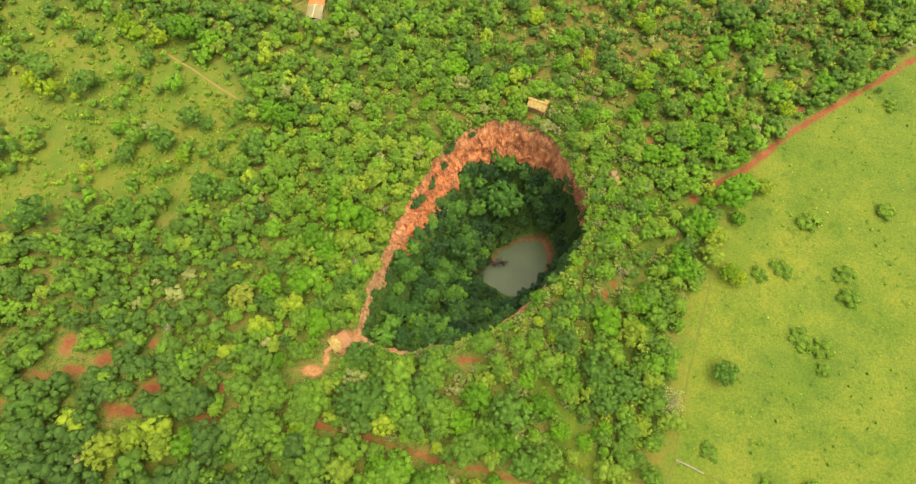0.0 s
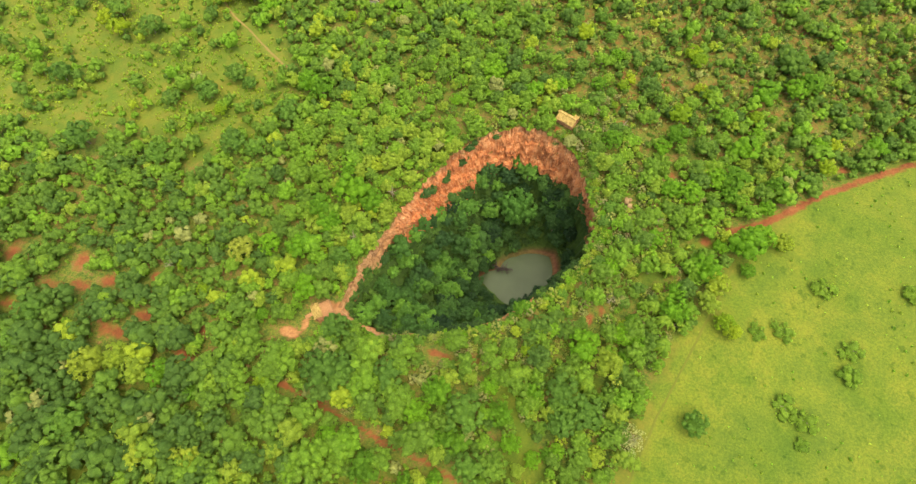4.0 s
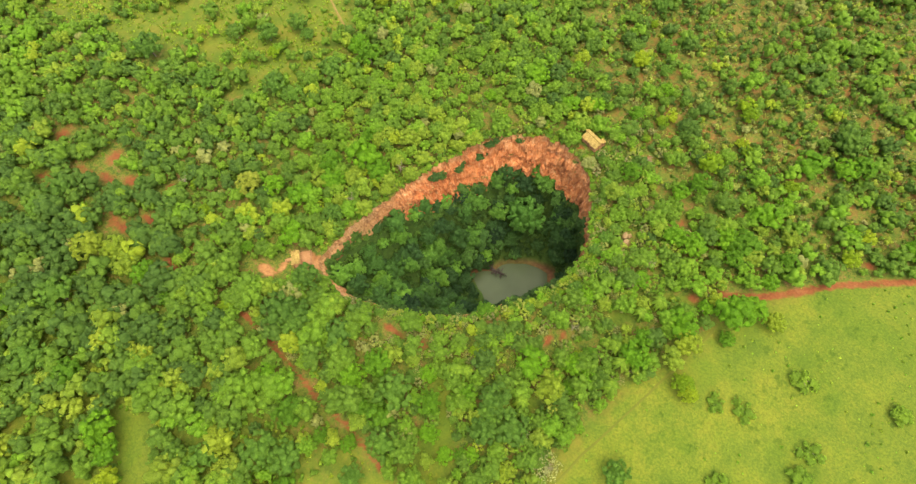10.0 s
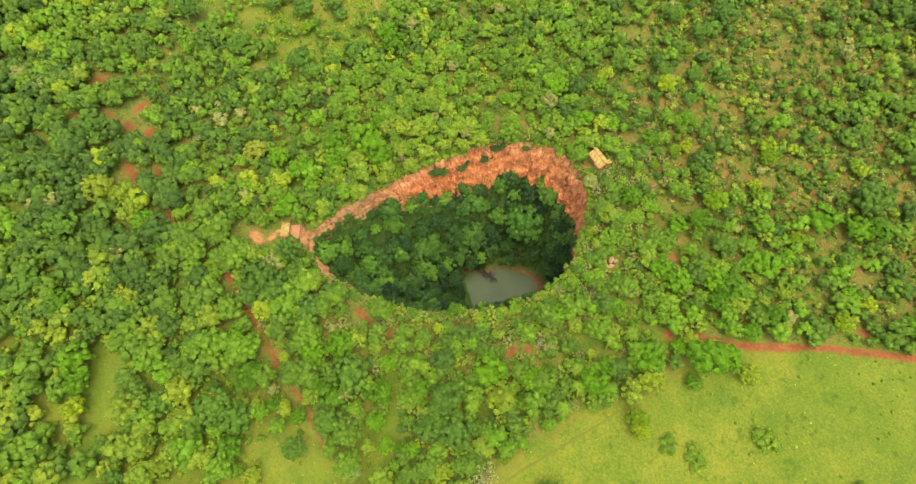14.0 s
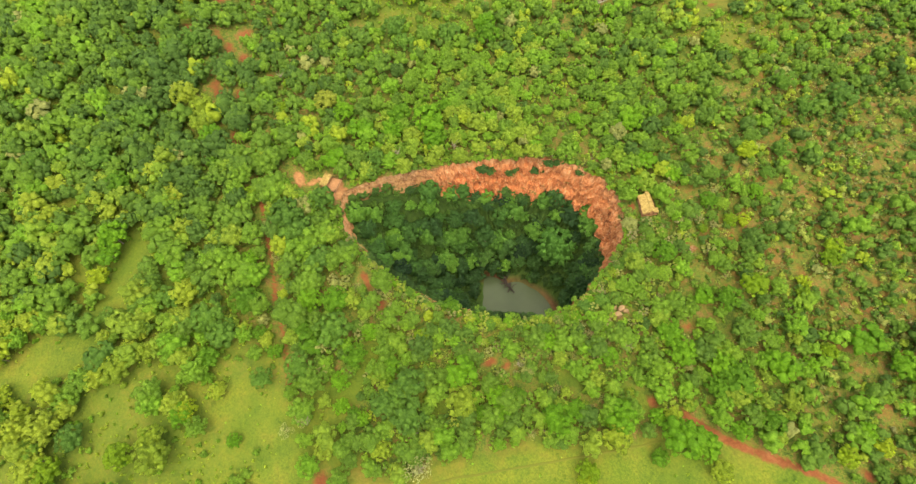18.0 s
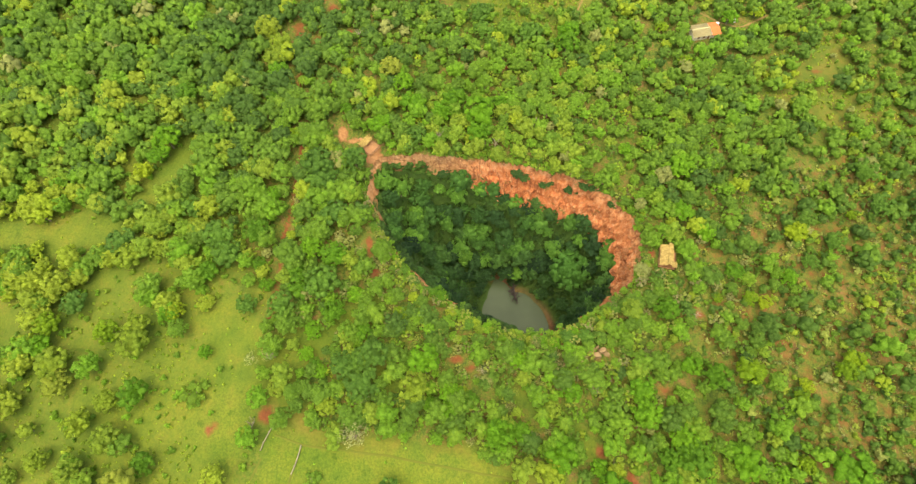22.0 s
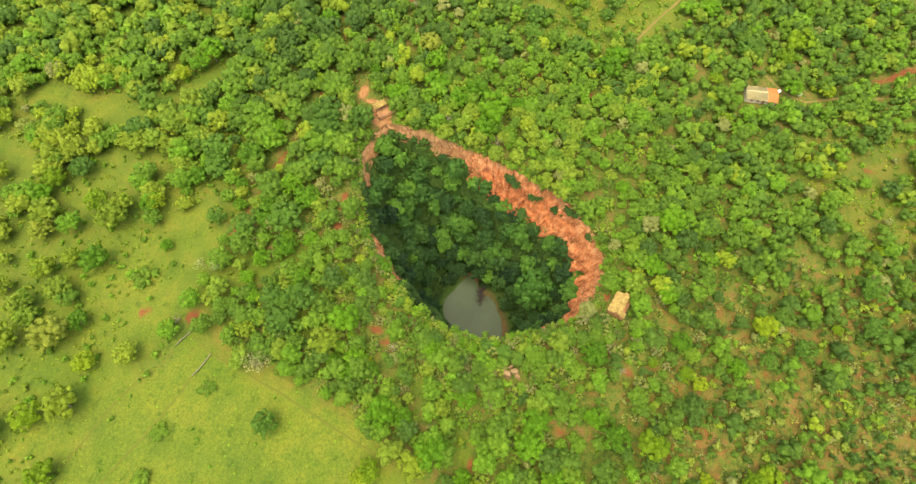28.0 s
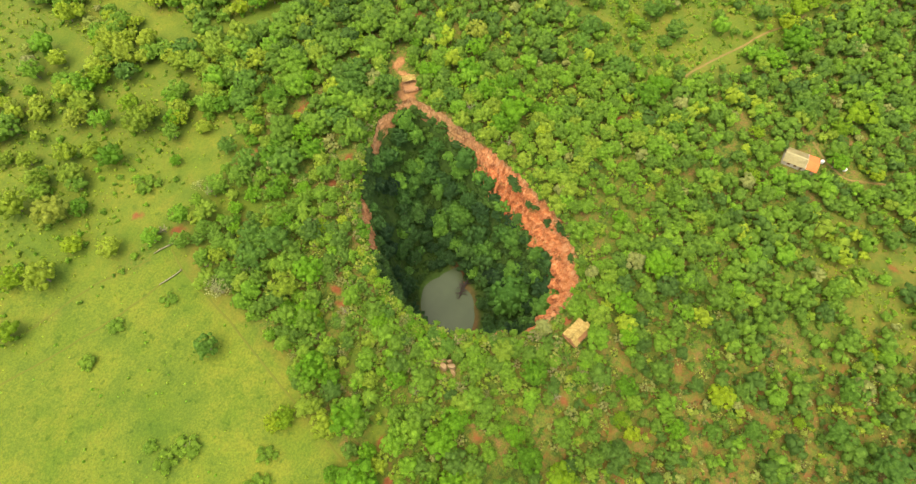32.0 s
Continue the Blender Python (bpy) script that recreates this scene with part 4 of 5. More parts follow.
woodland("dry_scrub", "small dry and green shrubs on reddish soil", sx, sy, ["tuft", "dry_shrub", "far_shrub", "dry_shrub"], lambda k: rng.uniform(0.6, 1.9) if k == "dry_shrub" else rng.uniform(0.4, 1.3),
         lambda *p: rng.uniform(0.965, 1.0) if rng.uniform() < 0.42 else rng.uniform(0.06, 0.45), "shrubs")
sx, sy = scatter(20, 50, 240, 230, 3.3, lambda x, y: cleared(x, y, zone(x, y, SCRUB, 16) * (0.62 + 0.7 * patches(x, y, 0.06, 3.3))))
woodland("scrub", "waist-high to head-high olive and greyish shrubs on reddish soil", sx, sy, ["far_small", "far_shrub", "far_small"], lambda k: rng.uniform(0.9, 2.1),
         lambda *p: rng.uniform(0.955, 0.985) if rng.uniform() < 0.16 else rng.uniform(0.78, 0.86) if rng.uniform() < 0.15 else rng.uniform(0.12, 0.48), "shrubs")
sx, sy = scatter(-20, -90, 150, 110, 3.9, lambda x, y: cleared(x, y, 0.8 * (rim_gap(x, y) > 0.5) * (1 - band(rim_gap(x, y), 14, 45)) * (1 - zone(x, y, FIELD, 2)) * band(x - 0.4 * y, 20, 60)))
woodland("dry_thicket", "half-dry greyish brown shrubs among the trees", sx, sy, ["airy", "twiggy", "airy"], lambda k: rng.uniform(1.3, 2.4), lambda *p: rng.uniform(0.96, 1.0), "shrubs")
sx, sy = scatter(60, -190, 265, 110, 3.6, lambda x, y: cleared(x, y, zone(x, y, FIELD, 2) * (0.22 + 0.9 * patches(x, y, 0.06, 7.7)) * (zone(x, y, SEEN, 4) > 0.3)))
woodland("grass_tufts", "coarse darker grass tufts dotting the pasture", sx, sy, ["tuft"], lambda k: rng.uniform(0.3, 0.9), lambda *p: rng.uniform(0.62, 0.86), "grass")
sx, sy = scatter(-215, -30, 50, 195, 1.9, lambda x, y: cleared(x, y, (zone(x, y, CLEARING, 6) + zone(x, y, MEADOW, 6)) * (0.45 + 0.9 * patches(x, y, 0.07, 8.7))))
woodland("rough_grass", "rough yellowish grass tufts in the clearing", sx, sy, ["tuft"], lambda k: rng.uniform(0.4, 1.2), lambda *p: rng.uniform(0.74, 0.9), "grass")
def glade(x, y):
    open_wood = band(-y, 98, 120) * (1 - zone(x, y, FIELD, 2))
    for pts, half in LANES:
        open_wood = np.maximum(open_wood, 1 - band(line_dist(x, y, pts), half, half * 1.6))
    return open_wood * (zone(x, y, SEEN, 4) > 0.3)


sx, sy = scatter(-120, -285, 200, 20, 2.7, lambda x, y: cleared(x, y, glade(x, y) * (0.42 + 0.8 * patches(x, y, 0.05, 1.9)) * np.where(wood_chance(x, y) > 0.6, 0.25, 1)) * 1.6)
woodland("glade_grass", "soft tussocks of light green grass in the glades", sx, sy, ["tuft"], lambda k: rng.uniform(0.3, 1.0), lambda *p: rng.uniform(0.76, 0.92), "grass")
sx, sy = scatter(-120, -285, 200, 20, 5.0, lambda x, y: cleared(x, y, 0.5 * glade(x, y) * np.where(wood_chance(x, y) > 0.6, 0.1, 1)))
woodland("glade_bushes", "low light green bushes scattered in the glades", sx, sy, ["far_shrub", "shrub"], lambda k: rng.uniform(0.6, 1.6), lambda *p: rng.uniform(0.5, 0.9), "bushes")
fx, fy = scatter(-400, -440, 480, 400, 20.0, lambda x, y: 0.8 * (zone(x, y, SEEN, 4) < 0.4) * (1 - zone(x, y, FIELD, 3)))
woodland("far_woodland", "far green woodland beyond the clearing", fx, fy, ["far_shrub"], lambda k: rng.uniform(4.0, 6.5), green, "woodland")


def part(name, me, parent, label=""):
    ob = new(name, me)
    ob.parent = parent
    return tagged(ob, label) if label else ob


def tree_thing(name, kind, i, material, label, category, group, low=0.0):
    root = new(name)
    q, cf, lv = CROWNS[kind][i]
    me = mesh_from("crown", q - (0, 0, low), cf, material, True)
    face_values(me, "leafvar", lv)
    part("crown", me, root)
    v, f = STEMS[i % 4]
    part("trunk", mesh_from("trunk", v - (0, 0, low * 0.2), f, M_BARK), root)
    return tagged(root, label, category, group)


STARTED = set()


def place(ob, x, y, z, r, tall=1.0):
    m = pose(float(x), float(y), float(z), 0, 0, float(rng.uniform(0, 360)))
    if ob.name in STARTED:
        ob = copy_thing(ob, m)
    else:
        STARTED.add(ob.name)
        ob.matrix_basis = m
    ob.scale = (r, r, r * tall)
    return ob


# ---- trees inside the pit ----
kinds = [tree_thing("tree", k, i, M_PIT, "green tree in the pit, coloured dark as in shade", "tree", "trees in the pit") for k, i in (("broad", 0), ("great", 1), ("broad", 2), ("flat", 0), ("small", 0))]
lighter = [tree_thing("tree", k, i, M_PIT_LIT, "green tree on the pit's western slope, coloured as lit", "tree", "trees in the pit") for k, i in (("broad", 0), ("great", 1), ("broad", 2), ("flat", 0), ("small", 0))]
px, py = scatter(0, -70, 110, 60, 5.6, lambda x, y: np.where(rim_gap(x, y) < -3.2, 0.97, 0))
pa = np.degrees(np.arctan2(py - C[1], px - C[0]))
ok = (np.hypot(px - C[0], py - C[1]) > round_interp(pa, ANG, POND_R) + 1.2 + 2.6 * ((pa > -15) & (pa < 80))) & (np.hypot(px - 61, py - 23) > 8.5) & (np.hypot(px - 60, py + 0) > 5.5)
for x, y in zip(px[ok], py[ok]):
    k = int(rng.integers(len(kinds)))
    edge = -float(rim_gap(np.array([x]), np.array([y]))[0])
    if edge < 7 and abs(math.degrees(math.atan2(y - C[1], x - C[0])) % 360 - 202) < 16:
        continue      # only low growth under the tan cliff
    r = rng.uniform(3.2, 5.6) if k < 4 else rng.uniform(2.4, 3.4)
    # the lit colour grows commoner westward, where daylight reaches the slope
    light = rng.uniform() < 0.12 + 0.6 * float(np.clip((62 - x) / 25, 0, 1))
    place((lighter if light else kinds)[k], x, y, floor_height(x, y), min(r, 1.6 + edge * 0.6), rng.uniform(1.0, 1.5))
for a in (44, 52, 58, 64, 69, 74, 79, 84):     # trees close under the north-eastern wall
    q = float(round_interp(np.array([a]), ANG, BASE_R)[0]) - 3.0 - (a % 3)
    x, y = C[0] + q * math.cos(radians(a)), C[1] + q * math.sin(radians(a))
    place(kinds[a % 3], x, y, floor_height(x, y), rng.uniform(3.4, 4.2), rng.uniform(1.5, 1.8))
M_BIG = leaf_material("foliage_great_tree", [(0.0, (0.064, 0.168, 0.026)), (1.0, (0.070, 0.176, 0.028))], True)
big = tree_thing("tree", "dome", 0, M_BIG, "huge broad-crowned dark green tree beside the pond", "tree", "trees in the pit")
place(big, 61, 23, floor_height(61, 23), 9.4, 1.5)
for x, y in ((52, 4), (63.5, 11)):
    place(kinds[1], x, y, floor_height(x, y) - 0.5, 3.2, 1.1)

# low growth on the pit's slopes and on its southern and western walls
ux, uy = scatter(5, -68, 100, 52, 2.8, lambda x, y: 0.92 * (rim_gap(x, y) < -2.0))
ua = np.degrees(np.arctan2(uy - C[1], ux - C[0]))
keep = np.hypot(ux - C[0], uy - C[1]) > round_interp(ua, ANG, POND_R) + 0.8 + 1.6 * ((ua > -15) & (ua < 80))
spots = [(x, y, floor_height(x, y)) for x, y in zip(ux[keep], uy[keep])]
for k in range(260):
    a = (rng.uniform(-115, -96) if k < 80 else rng.uniform(-62, -15)) if k < 220 else rng.uniform(210, 226)
    s = rng.uniform(0.1, 1.0) if k < 220 else rng.uniform(0.55, 1.0)
    spots.append(tuple(WALL_ROWS[int(s * (NW - 1))][int(round((a + 180) / 360 * NA)) % NA]))
for k in range(400):
    a = rng.uniform(15, 188)
    i = int(round((a + 180) / 360 * NA)) % NA
    x, y, z = WALL_ROWS[NW - 1 - min(9, int(abs(rng.normal(0, 5))))][i]
    spots.append((x, y, z - 0.4))
spots = np.array(spots)
# near-black tint paints the shade between crowns; raised on the brighter western slope
woodland("pit_undergrowth", "shrubs and ferns covering the slopes of the pit, tinted dark as shade", spots[:, 0], spots[:, 1], ["shrub"], lambda k: rng.uniform(0.9, 2.3),
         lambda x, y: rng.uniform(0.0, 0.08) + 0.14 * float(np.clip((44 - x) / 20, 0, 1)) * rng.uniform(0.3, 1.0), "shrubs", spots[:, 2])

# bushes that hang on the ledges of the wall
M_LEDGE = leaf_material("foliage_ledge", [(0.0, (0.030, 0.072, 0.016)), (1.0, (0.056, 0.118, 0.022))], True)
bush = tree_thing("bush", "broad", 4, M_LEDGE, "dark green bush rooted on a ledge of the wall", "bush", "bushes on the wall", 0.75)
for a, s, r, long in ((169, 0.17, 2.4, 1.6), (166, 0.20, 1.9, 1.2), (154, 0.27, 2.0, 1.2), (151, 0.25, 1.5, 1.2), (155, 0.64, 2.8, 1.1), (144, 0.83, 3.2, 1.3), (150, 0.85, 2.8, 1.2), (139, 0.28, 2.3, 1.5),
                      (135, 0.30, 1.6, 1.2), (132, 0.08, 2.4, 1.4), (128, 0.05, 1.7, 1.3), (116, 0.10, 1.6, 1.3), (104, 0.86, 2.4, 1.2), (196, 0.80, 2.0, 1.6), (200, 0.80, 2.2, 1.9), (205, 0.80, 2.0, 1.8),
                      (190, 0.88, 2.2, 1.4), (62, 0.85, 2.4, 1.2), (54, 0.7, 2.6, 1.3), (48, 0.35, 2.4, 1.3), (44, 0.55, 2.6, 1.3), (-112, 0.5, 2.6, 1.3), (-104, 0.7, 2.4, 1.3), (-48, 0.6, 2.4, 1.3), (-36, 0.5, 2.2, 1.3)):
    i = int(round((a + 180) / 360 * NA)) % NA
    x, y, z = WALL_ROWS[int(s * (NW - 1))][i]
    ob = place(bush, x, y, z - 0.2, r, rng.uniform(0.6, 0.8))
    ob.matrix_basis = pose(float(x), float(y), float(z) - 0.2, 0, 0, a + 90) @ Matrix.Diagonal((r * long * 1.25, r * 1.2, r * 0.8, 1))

# ---- trees along the rim ----
RIM_KINDS = []
for name, stops, words in (("bright", BRIGHT, "bright green leafy tree on the pit's rim"), ("middle", MIDDLE, "mid-green leafy tree on the pit's rim"), ("olive", OLIVE, "olive-green tree with sparse leaves on the pit's rim")):
    mat = leaf_material("foliage_" + name, stops, True)
    for kind, i in (("broad", 3), ("small", 1), ("small", 3)):
        RIM_KINDS.append((kind, tree_thing("tree", kind, i, mat, words, "tree", "trees round the pit")))
for x, y, z in zip(tx[near_rim], ty[near_rim], height(tx, ty)[near_rim]):
    q = rng.uniform()
    kind, ob = RIM_KINDS[(0 if q < 0.42 else 3 if q < 0.8 else 6) + int(rng.integers(3))]
    room = 1.0 + 0.42 * max(0.0, float(rim_gap(np.array([x]), np.array([y]))[0]))
    place(ob, x, y, z - 0.1, min(room, rng.uniform(2.2, 3.6) if kind == "broad" else rng.uniform(1.4, 2.5)), rng.uniform(0.6, 0.95))

# ---- single trees that stand out ----
KINDS = {
    "bright": (BRIGHT, ["great", "broad", "great"], "bright green round-crowned tree in the woodland", "tree", "bright green trees"),
    "yellow": (YELLOW, ["great", "broad", "great"], "fresh yellow-green leafy tree", "tree", "yellow-green trees"),
    "middle": (MIDDLE, ["great", "spread", "great"], "large mid-green spreading tree", "tree", "large green trees"),
    "dark": (DARK, ["great", "spread", "great"], "dark green dense tree in rough grass", "tree", "dark trees"),
    "olive": (OLIVE, ["great", "spread", "great"], "olive-green savanna tree with a wide crown", "tree", "olive trees"),
    "dull": (DULL, ["bush", "bush", "bush"], "low dull green bush on the pasture", "bush", "bushes on the pasture"),
    "pale": (PALE, ["twiggy", "twiggy", "twiggy"], "pale half-bare tree with whitish twigs", "tree", "pale trees"),
}
for name, (stops, shapes, words, category, group) in KINDS.items():
    mat = leaf_material("foliage_single_" + name, stops, True)
    obs = [tree_thing(category, k, j, mat, words, category, group, 0.5 if name == "dull" else 0.0) for j, k in enumerate(shapes)]
    for many in LANDMARKS[name]:
        for x, y, r in many:
            j = int(rng.integers(3))
            place(obs[j], x, y, float(height(np.array([x]), np.array([y]))[0]) - 0.1, r * rng.uniform(0.92, 1.06), rng.uniform(0.4, 0.6) if name == "dull" else rng.uniform(0.85, 1.1))


# ---- palms ----
def palm():
    root = new("palm")
    v, f = stem(3, 0, 3.4, 0.09)
    part("trunk", mesh_from("trunk", v, f, M_BARK), root)
    mat = leaf_material("foliage_palm", DULL, True)
    for k in range(11):
        a = k * 2.4
        lift = 0.55 + 0.35 * ((k * 7) % 5) / 5
        vs, fs = [], []
        for i in range(7):
            s = i / 6
            r, z = 2.0 * s, 1.87 + lift * 1.3 * s - 1.9 * s * s
            w = 0.36 * math.sin(math.pi * min(1, 0.15 + s * 0.85)) + 0.02
            c, d = math.cos(a), math.sin(a)
            vs += [(r * c - w * d, r * d + w * c, z - 0.1), (r * c, r * d, z), (r * c + w * d, r * d - w * c, z - 0.1)]
            if i:
                o = 3 * i
                fs += [(o - 3, o - 2, o + 1, o), (o - 2, o - 1, o + 2, o + 1)]
        me = mesh_from("frond", vs, fs, mat)
        face_values(me, "leafvar", np.full(len(fs), 0.35 + 0.06 * k))
        part("frond", me, root)
    return tagged(root, "grey-green palm with drooping fronds among the trees", "palm", "palms")


ob = palm()
for x, y in ((80, -62), (124, -7), (128, 0), (122, -23), (126, -28), (127, -37), (-79, -79), (-111, -73), (-36, -99), (-36, -87), (-27, -93), (-60, -108), (-21, -47), (127, -26), (83, -60), (97, -65), (104, -58)):
    place(ob, x, y, float(height(np.array([x]), np.array([y]))[0]), rng.uniform(1.4, 1.9), rng.uniform(1.6, 2.3))


# ---- built things ----
def box(bm, size, m, bevel=0.0):
    """A box of that size, centred on the pose m."""
    r = bmesh.ops.create_cube(bm, size=1.0, matrix=m @ Matrix.Diagonal((*size, 1)))
    if bevel:
        edges = {e for v in r["verts"] for e in v.link_edges}
        bmesh.ops.bevel(bm, geom=list(edges), offset=bevel, segments=1, affect="EDGES")


def piece(name, material, parent, boxes, label="", bevel=0.02):
    bm = bmesh.new()
    for size, m in boxes:
        box(bm, size, m, bevel)
    me = bpy.data.meshes.new(name)
    bm.to_mesh(me)
    bm.free()
    me.materials.append(material)
    return part(name, me, parent, label)


def thatch_slope(name, parent, length, width, m, courses=7, seed=0):
    """A roof slope of overlapping ragged courses of thatch; m puts its ridge end at the origin, the slope runs along -y."""
    g = np.random.default_rng(seed)
    bm = bmesh.new()
    step = width / courses
    n = 26
    for c in range(courses):
        top, bot = -c * step, -(c + 1.45) * step
        rows = []
        for y, z, wob in ((top, 0.20, 0.0), (bot, 0.34, 0.22), (bot + 0.05, 0.10, 0.2), (top, 0.02, 0.0)):
            rows.append([bm.verts.new(m @ Vector(((i / n - 0.5) * length, y + float(g.uniform(-1, 1)) * wob, z + float(g.uniform(-0.04, 0.04))))) for i in range(n + 1)])
        for a, b in zip(rows, rows[1:] + rows[:1]):
            for i in range(n):
                bm.faces.new((a[i], a[i + 1], b[i + 1], b[i]))
    me = bpy.data.meshes.new(name)
    bm.to_mesh(me)
    bm.free()
    me.materials.append(M_THATCH)
    return part(name, me, parent)


def lookout_hut():
    """A gabled thatch roof, wider on the pit's side, with an open deck behind it and a small lean-to."""
    root = new("lookout_hut")
    root.matrix_basis = pose(73.2, 52.2, 0.0, 0, 0, -20)
    ridge, front, back, H1 = 0.2, 2.9, 1.8, 4.4
    thatch_slope("roof_slope", root, 8.6, front / math.cos(radians(27)) - 0.3, pose(0.1, ridge, H1, 27, 0, 0), 8, 1)
    thatch_slope("roof_slope", root, 8.9, back / math.cos(radians(30)) - 0.2, pose(-0.5, ridge, H1 + 0.1, 30, 0, 180), 5, 2)
    bm = bmesh.new()
    bmesh.ops.create_cone(bm, cap_ends=True, segments=10, radius1=0.32, radius2=0.28, depth=9.0, matrix=pose(-0.3, ridge, H1 + 0.24, 0, 90, 0))
    me = bpy.data.meshes.new("ridge")
    bm.to_mesh(me)
    bm.free()
    me.materials.append(M_THATCH)
    part("ridge", me, root, "bundled thatch ridge")
    thatch_slope("side_roof", root, 2.2, 1.7, pose(3.2, 1.9, 3.2, 10, 0, 180), 4, 3)
    for i in range(23):
        piece("deck_plank", M_DECK, root, [((0.36, 6.3, 0.06), pose(-4.2 + i * 0.38, 0.5, 1.0, 0, 0, 0))], bevel=0.0)
    for x in (-4.0, 0.0, 4.0):
        for y, top in ((-2.4, 3.0), (0.2, 4.2), (2.0, 3.2), (3.5, 2.1)):
            piece("post", M_WOOD, root, [((0.2, 0.2, top + 0.3), pose(x, y, top / 2 - 0.15, 0, 0, 0))])
    for z in (1.5, 2.0):
        piece("rail", M_WOOD, root, [((8.2, 0.1, 0.12), pose(0, -2.55, z, 0, 0, 0))])
        piece("rail", M_WOOD, root, [((5.4, 0.1, 0.12), pose(-1.4, 3.55, z, 0, 0, 0))])
        piece("rail", M_WOOD, root, [((0.1, 6.0, 0.12), pose(-4.15, 0.5, z, 0, 0, 0))])
        piece("rail", M_WOOD, root, [((0.1, 6.0, 0.12), pose(4.15, 0.5, z, 0, 0, 0))])
    for i in range(4):
        piece("step", M_WOOD, root, [((1.6, 0.36, 0.08), pose(2.6, 3.8 + i * 0.34, 0.82 - i * 0.2, 0, 0, 0))])
    tagged(root, "wooden lookout hut with straw thatch roof and open deck", "hut")


def rim_platform():
    root = new("viewing_platform")
    root.matrix_basis = pose(3.8, -58.8, 0.0, 0, 0, 43)
    for i in range(18):
        piece("deck_plank", M_DECK, root, [((0.36, 6.6, 0.06), pose(-3.2 + i * 0.38, 0, 0.55, 0, 0, 0))], bevel=0.0)
    for x in (-3.2, 0.0, 3.2):
        for y in (-3.2, 3.2):
            piece("post", M_WOOD, root, [((0.18, 0.18, 2.4), pose(x, y, 0.7, 0, 0, 0))])
    for z in (1.1, 1.6):
        piece("rail", M_WOOD, root, [((0.1, 6.6, 0.12), pose(3.3, 0, z, 0, 0, 0))])
        piece("rail", M_WOOD, root, [((4.6, 0.1, 0.12), pose(1.0, 3.3, z, 0, 0, 0))])
        piece("rail", M_WOOD, root, [((4.6, 0.1, 0.12), pose(1.0, -3.3, z, 0, 0, 0))])
    for x in (-3.6, -1.2):
        for y in (-2.6, 0.0, 2.6):
            piece("roof_post", M_WOOD, root, [((0.16, 0.16, 2.4), pose(x, y, 1.75, 0, 0, 0))])
    thatch_slope("roof_slope", root, 6.0, 1.45, pose(-2.4, 0, 3.1, 16, 0, 90), 4, 5)
    thatch_slope("roof_slope", root, 6.0, 1.45, pose(-2.4, 0, 3.1, 16, 0, -90), 4, 6)
    for i in range(7):
        piece("walkway_plank", M_DECK, root, [((0.5, 1.5, 0.06), pose(-3.9 - i * 0.54, 0.6, 0.5 - i * 0.05, 0, 0, 0))], bevel=0.0)
    for y in (-0.2, 1.4):
        piece("walkway_rail", M_WOOD, root, [((3.8, 0.08, 0.1), pose(-5.5, y, 1.0, 0, 3, 0))])
    tagged(root, "timber viewing platform with thatched canopy at the cliff edge", "platform")


def water_tank(x, y, turn):
    """A white plastic tank with a lid, a rim and a raised band."""
    root = new("water_tank")
    root.matrix_basis = pose(x, y, float(height(np.array([x]), np.array([y]))[0]) - 0.05, 0, 0, turn)
    for name, rows in (("body", ((0.0, 0.55), (0.06, 0.62), (0.5, 0.68), (0.55, 0.72), (0.62, 0.72), (0.67, 0.70), (1.15, 0.76), (1.22, 0.80), (1.28, 0.74))), ("lid", ((1.26, 0.78), (1.32, 0.78), (1.44, 0.5), (1.48, 0.2)))):
        n = 20
        v = [(r * math.cos(k * PI2 / n), r * math.sin(k * PI2 / n), z) for z, r in rows for k in range(n)]
        f = [(i * n + k, i * n + (k + 1) % n, (i + 1) * n + (k + 1) % n, (i + 1) * n + k) for i in range(len(rows) - 1) for k in range(n)]
        me = mesh_from(name, v, np.array(f), M_WHITE)
        part(name, me, root)
    tagged(root, "white plastic water tank standing beside the farmhouse", "tank", "tanks by the house")


